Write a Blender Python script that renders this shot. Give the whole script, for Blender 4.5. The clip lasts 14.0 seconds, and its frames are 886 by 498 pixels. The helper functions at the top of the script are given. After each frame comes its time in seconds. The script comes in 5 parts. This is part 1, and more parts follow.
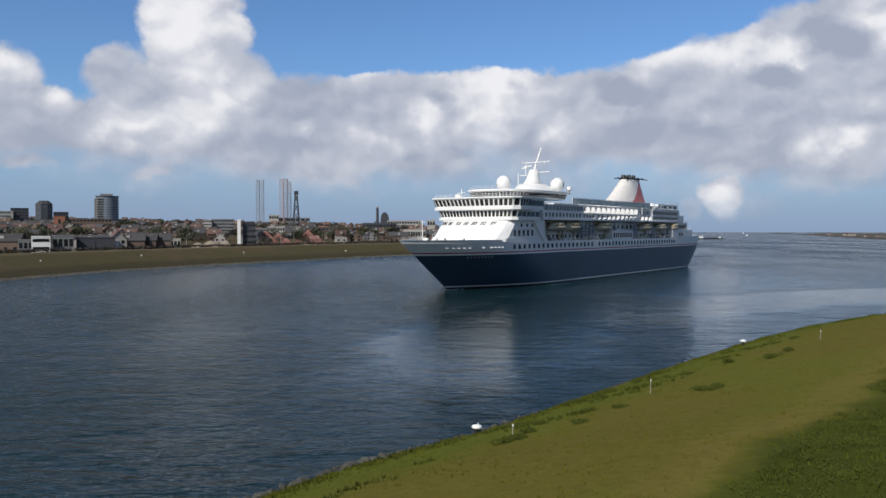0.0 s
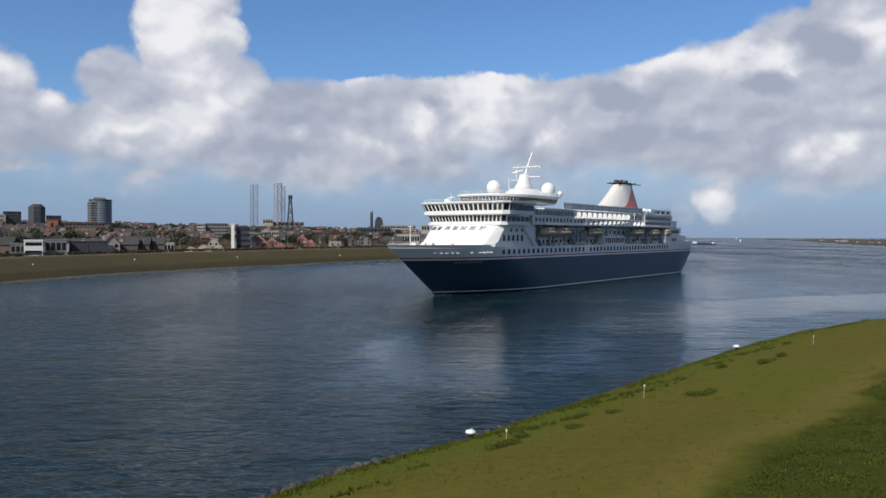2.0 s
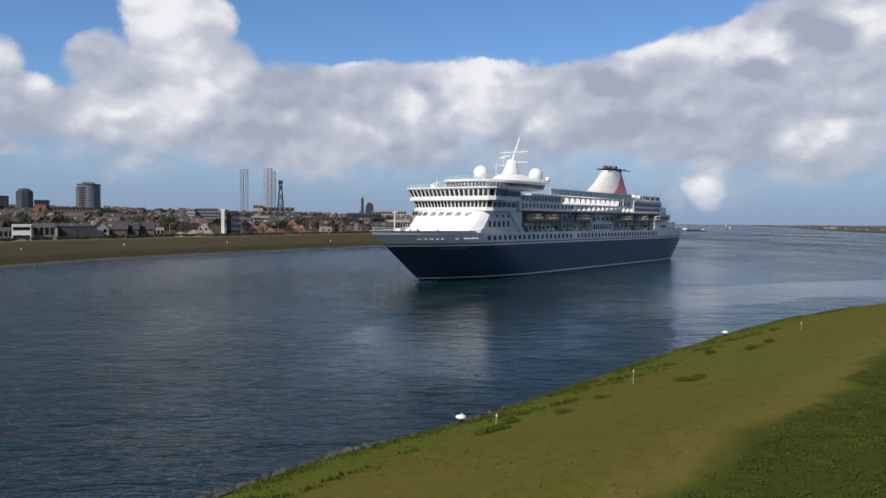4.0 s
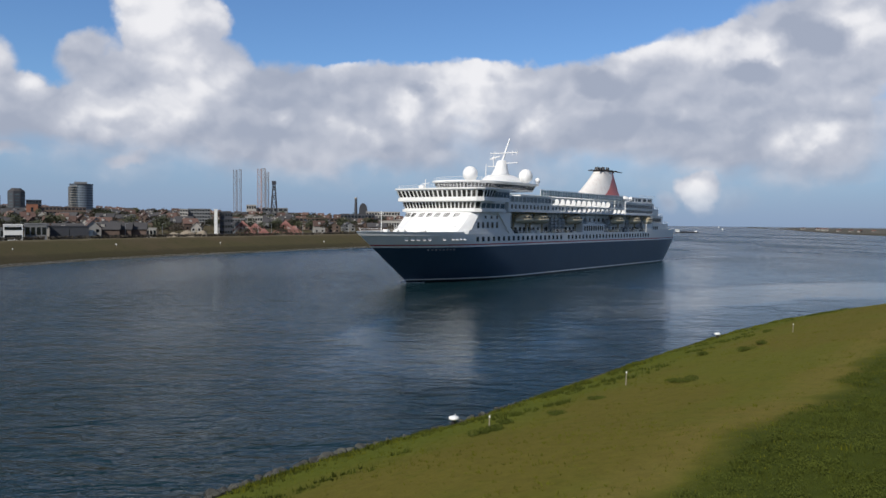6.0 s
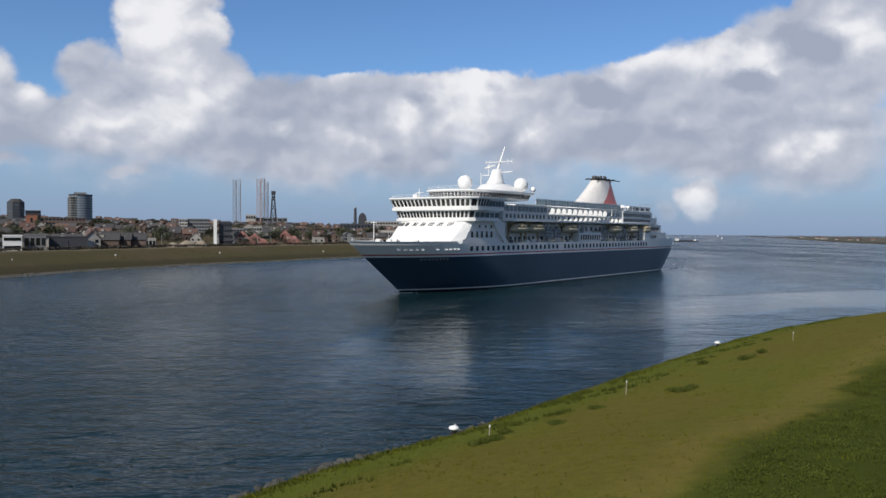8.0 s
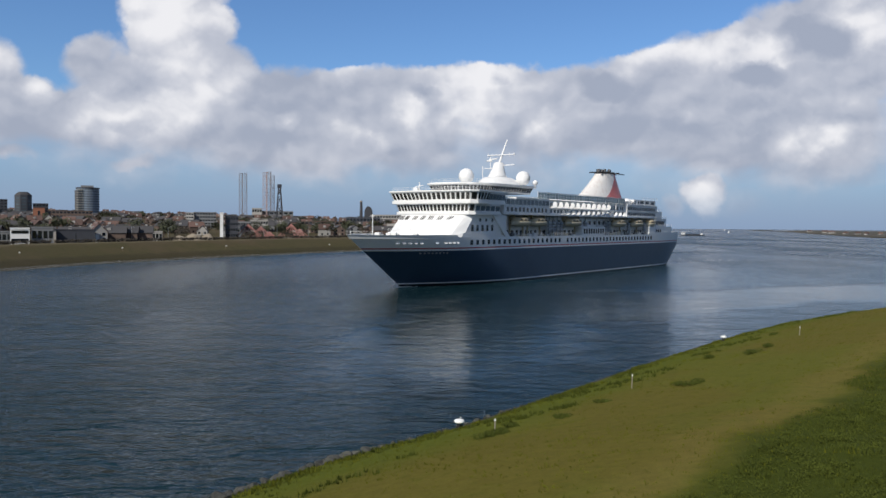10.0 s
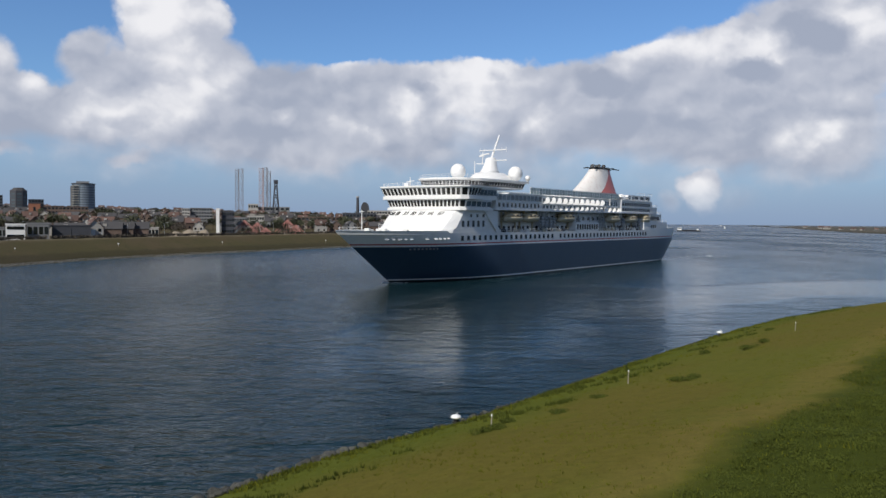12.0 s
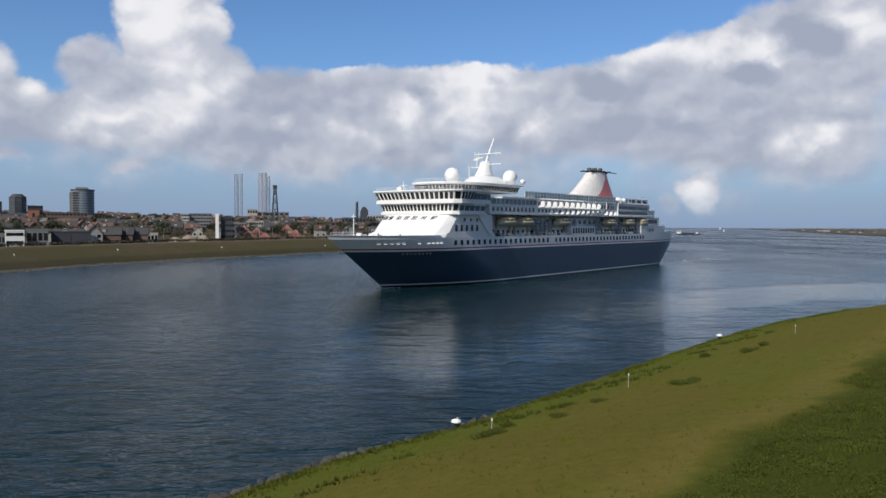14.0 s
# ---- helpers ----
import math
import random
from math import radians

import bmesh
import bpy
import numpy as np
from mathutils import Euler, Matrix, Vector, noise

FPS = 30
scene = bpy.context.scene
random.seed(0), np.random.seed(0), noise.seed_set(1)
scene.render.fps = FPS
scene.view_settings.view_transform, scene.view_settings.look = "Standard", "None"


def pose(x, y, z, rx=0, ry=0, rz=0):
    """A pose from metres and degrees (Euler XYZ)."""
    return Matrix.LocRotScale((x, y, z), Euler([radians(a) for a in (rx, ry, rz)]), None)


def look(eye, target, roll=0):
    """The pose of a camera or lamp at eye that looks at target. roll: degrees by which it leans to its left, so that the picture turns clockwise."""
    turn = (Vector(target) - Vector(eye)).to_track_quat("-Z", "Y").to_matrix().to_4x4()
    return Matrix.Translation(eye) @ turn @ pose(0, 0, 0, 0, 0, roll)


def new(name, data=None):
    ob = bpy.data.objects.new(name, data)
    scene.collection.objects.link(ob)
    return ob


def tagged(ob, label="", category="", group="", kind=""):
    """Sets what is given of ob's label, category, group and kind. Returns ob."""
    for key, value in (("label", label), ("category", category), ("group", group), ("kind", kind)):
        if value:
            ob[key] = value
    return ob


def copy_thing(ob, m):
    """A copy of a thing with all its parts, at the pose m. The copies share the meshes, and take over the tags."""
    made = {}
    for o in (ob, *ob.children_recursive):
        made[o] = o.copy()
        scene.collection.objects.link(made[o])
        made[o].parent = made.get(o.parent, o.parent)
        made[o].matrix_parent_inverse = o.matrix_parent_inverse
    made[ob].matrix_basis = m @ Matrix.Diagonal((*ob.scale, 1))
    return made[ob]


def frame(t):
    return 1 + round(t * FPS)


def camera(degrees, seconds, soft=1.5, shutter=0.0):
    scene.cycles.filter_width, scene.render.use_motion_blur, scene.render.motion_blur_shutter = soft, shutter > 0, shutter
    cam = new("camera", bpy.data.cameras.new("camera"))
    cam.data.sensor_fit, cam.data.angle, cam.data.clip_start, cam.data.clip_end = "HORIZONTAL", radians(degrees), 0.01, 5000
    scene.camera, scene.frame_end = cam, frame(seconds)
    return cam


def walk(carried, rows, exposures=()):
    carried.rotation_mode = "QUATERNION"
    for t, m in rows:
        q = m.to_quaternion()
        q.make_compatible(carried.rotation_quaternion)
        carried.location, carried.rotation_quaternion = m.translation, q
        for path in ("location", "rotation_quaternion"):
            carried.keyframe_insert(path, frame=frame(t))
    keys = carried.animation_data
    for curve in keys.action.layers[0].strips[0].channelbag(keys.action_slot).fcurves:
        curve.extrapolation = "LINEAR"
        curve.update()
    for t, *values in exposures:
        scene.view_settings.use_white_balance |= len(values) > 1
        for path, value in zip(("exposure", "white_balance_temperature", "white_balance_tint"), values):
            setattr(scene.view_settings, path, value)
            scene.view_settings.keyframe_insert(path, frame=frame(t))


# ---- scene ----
cam = camera(60.0, 14.0)
# rows: seconds, yaw, pitch, roll; the camera hovers on one spot
TURNS = [(0.0, 0.0, -1.451, 0.0), (0.5, -0.119, -1.628, -0.034), (1.0, -0.284, -1.252, -0.117), (1.5, -0.26, -1.099, -0.154),
         (2.0, -0.433, -1.094, -0.165), (2.5, -0.674, -1.44, -0.264), (3.0, -0.679, -2.001, -0.877), (3.5, -0.981, -2.151, -0.402),
         (6.0, -1.596, -2.068, -0.506), (6.5, -1.814, -1.949, -0.308), (7.0, -1.712, -1.732, -0.46), (7.5, -1.604, -1.631, -0.497),
         (8.0, -1.644, -1.36, -0.343), (10.5, -1.165, -1.904, -0.452), (11.0, -1.599, -1.901, -0.379), (11.5, -1.246, -2.07, -0.559),
         (12.0, -1.462, -2.158, -0.41), (12.5, -1.302, -1.998, -0.348), (13.0, -1.448, -2.254, -0.279), (13.5, -1.798, -1.832, -0.417),
         (14.0, -1.513, -1.83, -0.148)]
EYE_Z = 17.7
walk(cam, [(t, pose(0, 0, EYE_Z, 90 + p, r, y)) for t, y, p, r in TURNS])

# ---- light ----
SUN_AZ, SUN_EL = (-0.568, -0.823), 40.0
sun = new("sun", bpy.data.lights.new("sun", "SUN"))
sun.data.energy, sun.data.angle, sun.data.color = 4.15, radians(0.6), (1.0, 0.95, 0.87)
sun.matrix_world = look((0, 0, 900), (-SUN_AZ[0] * 100, -SUN_AZ[1] * 100, 900 - 100 * math.tan(radians(SUN_EL))))

world = bpy.data.worlds.new("sky")
scene.world = world
world.use_nodes = True
WT = world.node_tree
WT.nodes.clear()


class Net:
    """Short forms for building a node tree."""

    def __init__(self, tree):
        self.t = tree

    def node(self, kind):
        return self.t.nodes.new(kind)

    def put(self, socket, v):
        if isinstance(v, bpy.types.NodeSocket):
            self.t.links.new(v, socket)
        else:
            socket.default_value = v

    def math(self, op, a, b=0.0, c=0.0, clamp=False):
        n = self.node("ShaderNodeMath")
        n.operation, n.use_clamp = op, clamp
        for s, v in zip(n.inputs, (a, b, c)):
            self.put(s, v)
        return n.outputs[0]

    def vmath(self, op, a, b=(0, 0, 0), scale=None):
        n = self.node("ShaderNodeVectorMath")
        n.operation = op
        self.put(n.inputs[0], a)
        self.put(n.inputs[1], b)
        if scale is not None:
            self.put(n.inputs["Scale"], scale)
        return n.outputs["Value"] if op in ("LENGTH", "DOT_PRODUCT") else n.outputs[0]

    def noise(self, vec, scale, detail=4.0, rough=0.55, dist=0.0, color=False):
        n = self.node("ShaderNodeTexNoise")
        self.put(n.inputs["Vector"], vec)
        n.inputs["Scale"].default_value, n.inputs["Detail"].default_value = scale, detail
        n.inputs["Roughness"].default_value, n.inputs["Distortion"].default_value = rough, dist
        return n.outputs["Color" if color else "Fac"]

    def step(self, v, lo, hi, a=0.0, b=1.0):
        n = self.node("ShaderNodeMapRange")
        n.interpolation_type = "SMOOTHSTEP"
        for s, x in zip(n.inputs, (v, lo, hi, a, b)):
            self.put(s, x)
        return n.outputs[0]

    def mix(self, fac, a, b, blend="MIX"):
        n = self.node("ShaderNodeMix")
        n.data_type, n.blend_type = "RGBA", blend
        self.put(n.inputs["Factor"], fac)
        for s, v in ((n.inputs[6], a), (n.inputs[7], b)):
            self.put(s, (*v, 1.0) if isinstance(v, tuple) and len(v) == 3 else v)
        return n.outputs[2]

    def scaled(self, vec, x, y, z):
        n = self.node("ShaderNodeMapping")
        self.put(n.inputs["Vector"], vec)
        n.inputs["Scale"].default_value = (x, y, z)
        return n.outputs[0]


def sky_nodes():
    w = Net(WT)
    d = w.node("ShaderNodeTexCoord").outputs["Generated"]
    sep = w.node("ShaderNodeSeparateXYZ")
    w.put(sep.inputs[0], d)
    x, y, z = sep.outputs
    ys = w.math("MAXIMUM", y, 0.08)
    comb = w.node("ShaderNodeCombineXYZ")
    w.put(comb.inputs[0], w.math("DIVIDE", x, ys))
    w.put(comb.inputs[1], w.math("DIVIDE", z, ys))
    p = comb.outputs[0]  # tangents of bearing and height
    # billows: two warps, coarse and fine
    wob = w.noise(p, 7.0, 5.0, 0.6, color=True)
    q = w.vmath("ADD", p, w.vmath("SCALE", w.vmath("SUBTRACT", wob, (0.5, 0.5, 0.5)), scale=0.075))

    def heaps(rows, at):
        total = 0.0
        for cx, cy, rx, ry, k in rows:
            m = w.node("ShaderNodeMapping")
            m.vector_type = "TEXTURE"
            w.put(m.inputs["Vector"], at)
            m.inputs["Location"].default_value = ((cx - 784) / 1358, (406 - cy) / 1358, 0)
            m.inputs["Scale"].default_value = (rx / 1358, ry / 1358, 1000)
            g = w.node("ShaderNodeTexGradient")
            g.gradient_type = "SPHERICAL"
            w.put(g.inputs[0], m.outputs[0])
            total = w.math("MULTIPLY_ADD", g.outputs["Fac"], k, total)
        return total

    cover = heaps(CLOUDS, q)
    light = heaps(BRIGHT, q)
    n1 = w.noise(p, 9.0, 9.0, 0.6)

    def billow(at, scale):
        v = w.node("ShaderNodeTexVoronoi")
        v.feature, v.normalize = "SMOOTH_F1", True
        w.put(v.inputs["Vector"], at)
        for name, x in (("Scale", scale), ("Detail", 2.0), ("Roughness", 0.45), ("Lacunarity", 2.3), ("Smoothness", 0.7)):
            v.inputs[name].default_value = x
        return w.math("SUBTRACT", 1.0, v.outputs["Distance"])

    warp = w.vmath("ADD", w.scaled(p, 1.0, 1.35, 1.0), w.vmath("SCALE", w.noise(p, 12.0, 4.0, 0.6, color=True), scale=0.05))
    toward = w.vmath("ADD", warp, (-0.010, 0.016, 0))
    relief = w.math("ADD", w.math("MULTIPLY", w.math("SUBTRACT", billow(warp, 11.0), billow(toward, 11.0)), 2.3),
                    w.math("MULTIPLY", w.math("SUBTRACT", billow(warp, 26.0), billow(toward, 26.0)), 0.65))
    puff = w.math("SUBTRACT", billow(warp, 11.0), 0.6)
    ragged = w.math("ADD", w.math("MULTIPLY", w.math("SUBTRACT", n1, 0.5), 0.8), w.math("MULTIPLY", puff, 0.9))
    dens = w.math("MULTIPLY_ADD", ragged, w.step(cover, 0.02, 0.35), cover)
    alpha = w.step(dens, w.step(z, 0.12, 0.2, 0.10, 0.22), w.step(z, 0.05, 0.19, 1.25, 0.62))
    soft = w.noise(p, 5.5, 4.0, 0.45)
    shade = w.math("ADD", w.math("ADD", light, relief), w.math("ADD", w.math("MULTIPLY", w.math("SUBTRACT", n1, 0.5), 0.25), w.math("MULTIPLY", w.math("SUBTRACT", soft, 0.42), 1.0)))
    shade = w.math("SUBTRACT", shade, w.step(z, 0.07, 0.17, 0.15, 0.0))  # grey flat bases
    cloud = w.mix(w.step(shade, -0.45, 0.45), (0.365, 0.405, 0.505), (0.54, 0.565, 0.645))
    cloud = w.mix(w.step(shade, 0.22, 1.0), cloud, (0.88, 0.875, 0.90))
    # clear sky
    sky = w.node("ShaderNodeTexSky")
    sky.sky_type, sky.sun_disc = "NISHITA", False
    sky.sun_elevation, sky.sun_rotation = radians(SUN_EL), math.atan2(SUN_AZ[0], SUN_AZ[1])
    sky.air_density, sky.dust_density, sky.ozone_density = 1.0, 0.6, 1.2
    blue = w.vmath("MULTIPLY", w.vmath("SCALE", sky.outputs[0], scale=0.096), (0.66, 0.92, 1.25))
    haze = w.step(z, 0.0, 0.17, 1.0, 0.0)
    blue = w.mix(w.math("MULTIPLY", haze, 0.85), blue, (0.245, 0.335, 0.52))
    front = w.mix(w.math("MULTIPLY", alpha, w.step(z, 0.0, 0.055, 0.25, 0.97)), blue, cloud)
    # the rest of the sky: broken cloud all round
    n3 = w.noise(w.scaled(d, 1.0, 1.0, 2.2), 2.4, 7.0, 0.6)
    rest = w.mix(w.step(n3, 0.44, 0.60, 0.0, 0.95), w.vmath("SCALE", blue, scale=0.75), w.mix(w.step(w.noise(d, 5.0, 5.0), 0.35, 0.65), (0.14, 0.16, 0.20), (0.31, 0.325, 0.355)))
    side = w.math("ABSOLUTE", w.math("DIVIDE", x, ys))
    ahead = w.math("MULTIPLY", w.step(y, 0.2, 0.45), w.step(side, 0.66, 0.95, 1.0, 0.0))
    ahead = w.math("MULTIPLY", ahead, w.step(z, 0.33, 0.55, 1.0, 0.0))
    col = w.mix(ahead, rest, front)
    bg = w.node("ShaderNodeBackground")
    w.put(bg.inputs[0], col)
    bg.inputs[1].default_value = 1.0
    out = w.node("ShaderNodeOutputWorld")
    WT.links.new(bg.outputs[0], out.inputs[0])


# cloud heaps: bearing, height, half width, half height (in 1/1358 of the distance, from 784 and 406), weight
TOWER = [(340, 30, 108, 115, 1.6), (425, 62, 44, 38, .9), (205, 112, 62, 52, .9), (365, 145, 125, 105, 1.5), (290, 205, 190, 80, 1.2), (185, 215, 110, 55, .7)]
WEST = [(5, 140, 95, 80, 1.2), (20, 215, 170, 80, 1.1), (112, 170, 42, 36, .9), (40, 292, 80, 18, .8), (265, 288, 50, 14, .9)]
MIDDLE = [(530, 215, 140, 85, 1.0), (700, 210, 190, 85, 1.1), (890, 169, 150, 68, 1.2), (800, 154, 210, 44, .8), (600, 260, 340, 70, .9), (1010, 210, 200, 90, 1.0)]
EAST = [(1170, 152, 190, 65, 1.0), (1320, 125, 220, 80, 1.2), (1480, 90, 210, 105, 1.5), (1600, 30, 170, 120, 1.4), (1220, 230, 340, 80, 1.1), (1500, 230, 300, 110, 1.2),
        (1310, 22, 40, 14, .2)]
VEIL = [(150, 280, 380, 85, .36), (620, 295, 460, 80, .62), (1050, 295, 380, 80, .62), (1430, 305, 320, 85, .5), (360, 200, 500, 150, .3)]
PUFFS = [(1262, 338, 40, 34, 2.2), (1284, 330, 36, 34, 2.0), (1272, 364, 36, 28, 1.8), (1215, 368, 26, 30, 1.3), (1340, 365, 60, 40, .6)]
CLOUDS = TOWER + WEST + MIDDLE + EAST + VEIL + PUFFS
# sunlit parts, and shaded ones below zero
LIT_WEST = [(345, 40, 115, 140, .95), (300, 60, 90, 100, .3), (430, 50, 50, 45, .5), (390, 170, 110, 70, .6), (260, 222, 170, 45, .85), (20, 115, 80, 45, .7), (110, 165, 50, 36, .8), (205, 190, 60, 40, .4)]
LIT_MIDDLE = [(890, 165, 110, 75, .9), (760, 130, 250, 36, .65), (750, 225, 52, 50, .9), (850, 235, 60, 50, .7), (680, 262, 60, 26, .6), (985, 235, 42, 34, .7), (545, 228, 26, 22, .7), (630, 235, 40, 26, .5), (540, 124, 40, 16, .7)]
LIT_EAST = [(1250, 100, 240, 42, .8), (1400, 95, 90, 40, .6), (1560, 40, 130, 60, .9), (1435, 262, 60, 40, .9), (1505, 245, 60, 36, .9), (1275, 340, 70, 70, 1.2), (1240, 210, 90, 24, .35), (1540, 190, 90, 30, .4)]
SHADED = [(1090, 160, 58, 36, -1.3), (1365, 140, 66, 34, -1.3), (1480, 78, 90, 48, -1.4), (780, 180, 36, 22, -.9), (905, 150, 20, 16, -.5), (530, 190, 110, 80, -.5), (1130, 230, 150, 36, -.5), (60, 225, 150, 50, -.3), (470, 250, 140, 40, -.4), (1350, 200, 130, 30, -.3)]
BRIGHT = LIT_WEST + LIT_MIDDLE + LIT_EAST + SHADED
sky_nodes()

# ---- materials ----


def material(name, base, rough=0.6, metal=0.0, vary=0.15, scale=1.0, bump=0.0, bscale=8.0, spot=None, amount=0.3, rand=0.0, spec=0.5):
    """A surface with grain at two scales, optional stains of a second colour, and a spread from piece to piece."""
    m = bpy.data.materials.new(name)
    m.use_nodes = True
    w = Net(m.node_tree)
    b = m.node_tree.nodes["Principled BSDF"]
    pos = w.node("ShaderNodeTexCoord").outputs["Object"]
    big, fine = w.noise(pos, 0.35 * scale, 4.0, 0.6), w.noise(pos, 6.0 * scale, 5.0, 0.65)
    k = w.math("ADD", w.math("MULTIPLY", w.math("SUBTRACT", big, 0.5), 2 * vary), w.math("MULTIPLY", w.math("SUBTRACT", fine, 0.5), vary))
    if rand:
        k = w.math("ADD", k, w.math("MULTIPLY", w.math("SUBTRACT", w.node("ShaderNodeObjectInfo").outputs["Random"], 0.5), 2 * rand))
    col = w.vmath("SCALE", base, scale=w.math("ADD", k, 1.0))
    if spot:
        col = w.mix(w.step(w.noise(pos, 1.1 * scale, 6.0, 0.7), 0.48, 0.68, 0.0, amount), col, spot)
    w.put(b.inputs["Base Color"], col)
    w.put(b.inputs["Roughness"], w.math("ADD", rough, w.math("MULTIPLY", w.math("SUBTRACT", fine, 0.5), 0.25), clamp=True))
    b.inputs["Metallic"].default_value = metal
    b.inputs["Specular IOR Level"].default_value = spec
    if bump:
        n = w.node("ShaderNodeBump")
        n.inputs["Strength"].default_value, n.inputs["Distance"].default_value = 0.6, bump
        w.put(n.inputs["Height"], w.noise(pos, bscale, 5.0, 0.6))
        w.put(b.inputs["Normal"], n.outputs[0])
    return m


M = {
    "white": material("ship_white_paint", (0.80, 0.80, 0.79), 0.35, vary=0.04, scale=0.6, spot=(0.62, 0.58, 0.52), amount=0.15),
    "blue": material("ship_navy_paint", (0.030, 0.057, 0.097), 0.33, vary=0.18, scale=0.3, spot=(0.040, 0.065, 0.10), amount=0.5),
    "boot": material("dark_boot_topping", (0.018, 0.018, 0.022), 0.5, vary=0.2),
    "red": material("red_stripe_paint", (0.42, 0.05, 0.06), 0.45, vary=0.1),
    "funnel_white": material("stained_funnel_white", (0.78, 0.75, 0.71), 0.45, vary=0.06, scale=0.5, spot=(0.60, 0.50, 0.45), amount=0.5),
    "funnel_red": material("faded_funnel_red", (0.50, 0.13, 0.11), 0.45, vary=0.15, scale=0.5),
    "glass": material("dark_window_glass", (0.012, 0.016, 0.02), 0.08, vary=0.3, rand=0.5, spec=0.8),
    "bridge_glass": material("brown_grey_window_glass", (0.035, 0.034, 0.032), 0.12, vary=0.3, rand=0.6, spec=0.8),
    "tint": material("grey_tinted_glass", (0.10, 0.13, 0.15), 0.12, vary=0.2, rand=0.3, spec=0.8),
    "screen": material("pale_green_windscreen", (0.42, 0.50, 0.48), 0.12, vary=0.15, rand=0.2, spec=0.8),
    "deck": material("deck_grey_green", (0.24, 0.25, 0.22), 0.7, vary=0.15),
    "boat": material("lifeboat_cream", (0.52, 0.46, 0.34), 0.5, vary=0.1, rand=0.08),
    "boat_top": material("lifeboat_canopy", (0.46, 0.38, 0.24), 0.5, vary=0.12),
    "black": material("black_steel", (0.015, 0.015, 0.018), 0.5, vary=0.2),
    "steel": material("galvanised_steel", (0.38, 0.39, 0.40), 0.5, 0.4, vary=0.2),
    "rig": material("rig_lattice_steel", (0.22, 0.20, 0.20), 0.7, vary=0.25, rand=0.1),
    "pink": material("pale_pink_steel", (0.42, 0.31, 0.29), 0.7, vary=0.2),
    "rust": material("red_oxide_steel", (0.33, 0.15, 0.13), 0.7, vary=0.3, rand=0.2),
    # brick, render, concrete, tile: cloud shade over the town put into the base colours
    "brick": material("brick_walls", (0.115, 0.080, 0.064), 0.85, vary=0.25, rand=0.3, spot=(0.07, 0.055, 0.05)),
    "render": material("pale_render", (0.36, 0.345, 0.32), 0.85, vary=0.12, rand=0.15, spot=(0.36, 0.34, 0.30), amount=0.4),
    "concrete": material("grey_concrete", (0.17, 0.175, 0.18), 0.85, vary=0.15, rand=0.15, spot=(0.2, 0.2, 0.2), amount=0.4),
    "tower_grey": material("blue_grey_cladding", (0.17, 0.205, 0.25), 0.6, vary=0.12),
    "darkwall": material("dark_cladding", (0.042, 0.045, 0.055), 0.6, vary=0.2, rand=0.2),
    "tile": material("red_roof_tiles", (0.105, 0.060, 0.048), 0.8, vary=0.3, rand=0.3, spot=(0.07, 0.055, 0.05), amount=0.5),
    "slate": material("dark_roof_tiles", (0.050, 0.048, 0.050), 0.7, vary=0.25, rand=0.25),
    "orange": material("orange_brick", (0.30, 0.125, 0.075), 0.85, vary=0.15),
    "sand": material("dry_sand", (0.25, 0.21, 0.16), 0.95, vary=0.2, scale=0.4, bump=0.2, bscale=0.8),
    "stone": material("basalt_boulders", (0.050, 0.050, 0.044), 0.85, vary=0.3, scale=2.0, bump=0.05, bscale=6.0, rand=0.35, spot=(0.07, 0.08, 0.045), amount=0.5),
    "riprap": material("pale_rubble_stone", (0.15, 0.148, 0.142), 0.9, vary=0.35, scale=1.0),
    "bark": material("bark", (0.10, 0.075, 0.055), 0.9, vary=0.25),
    "leaf": material("spring_foliage", (0.045, 0.050, 0.024), 0.8, vary=0.4, scale=0.6, rand=0.35),
    "twig": material("bare_twigs", (0.050, 0.042, 0.032), 0.9, vary=0.35, scale=0.6, rand=0.3),
    "wood": material("weathered_timber", (0.28, 0.25, 0.20), 0.85, vary=0.2, scale=4.0),
    "paint": material("white_sign_paint", (0.80, 0.80, 0.78), 0.4, vary=0.04),
    "foam": material("foam", (0.75, 0.78, 0.80), 0.7, vary=0.1),
}


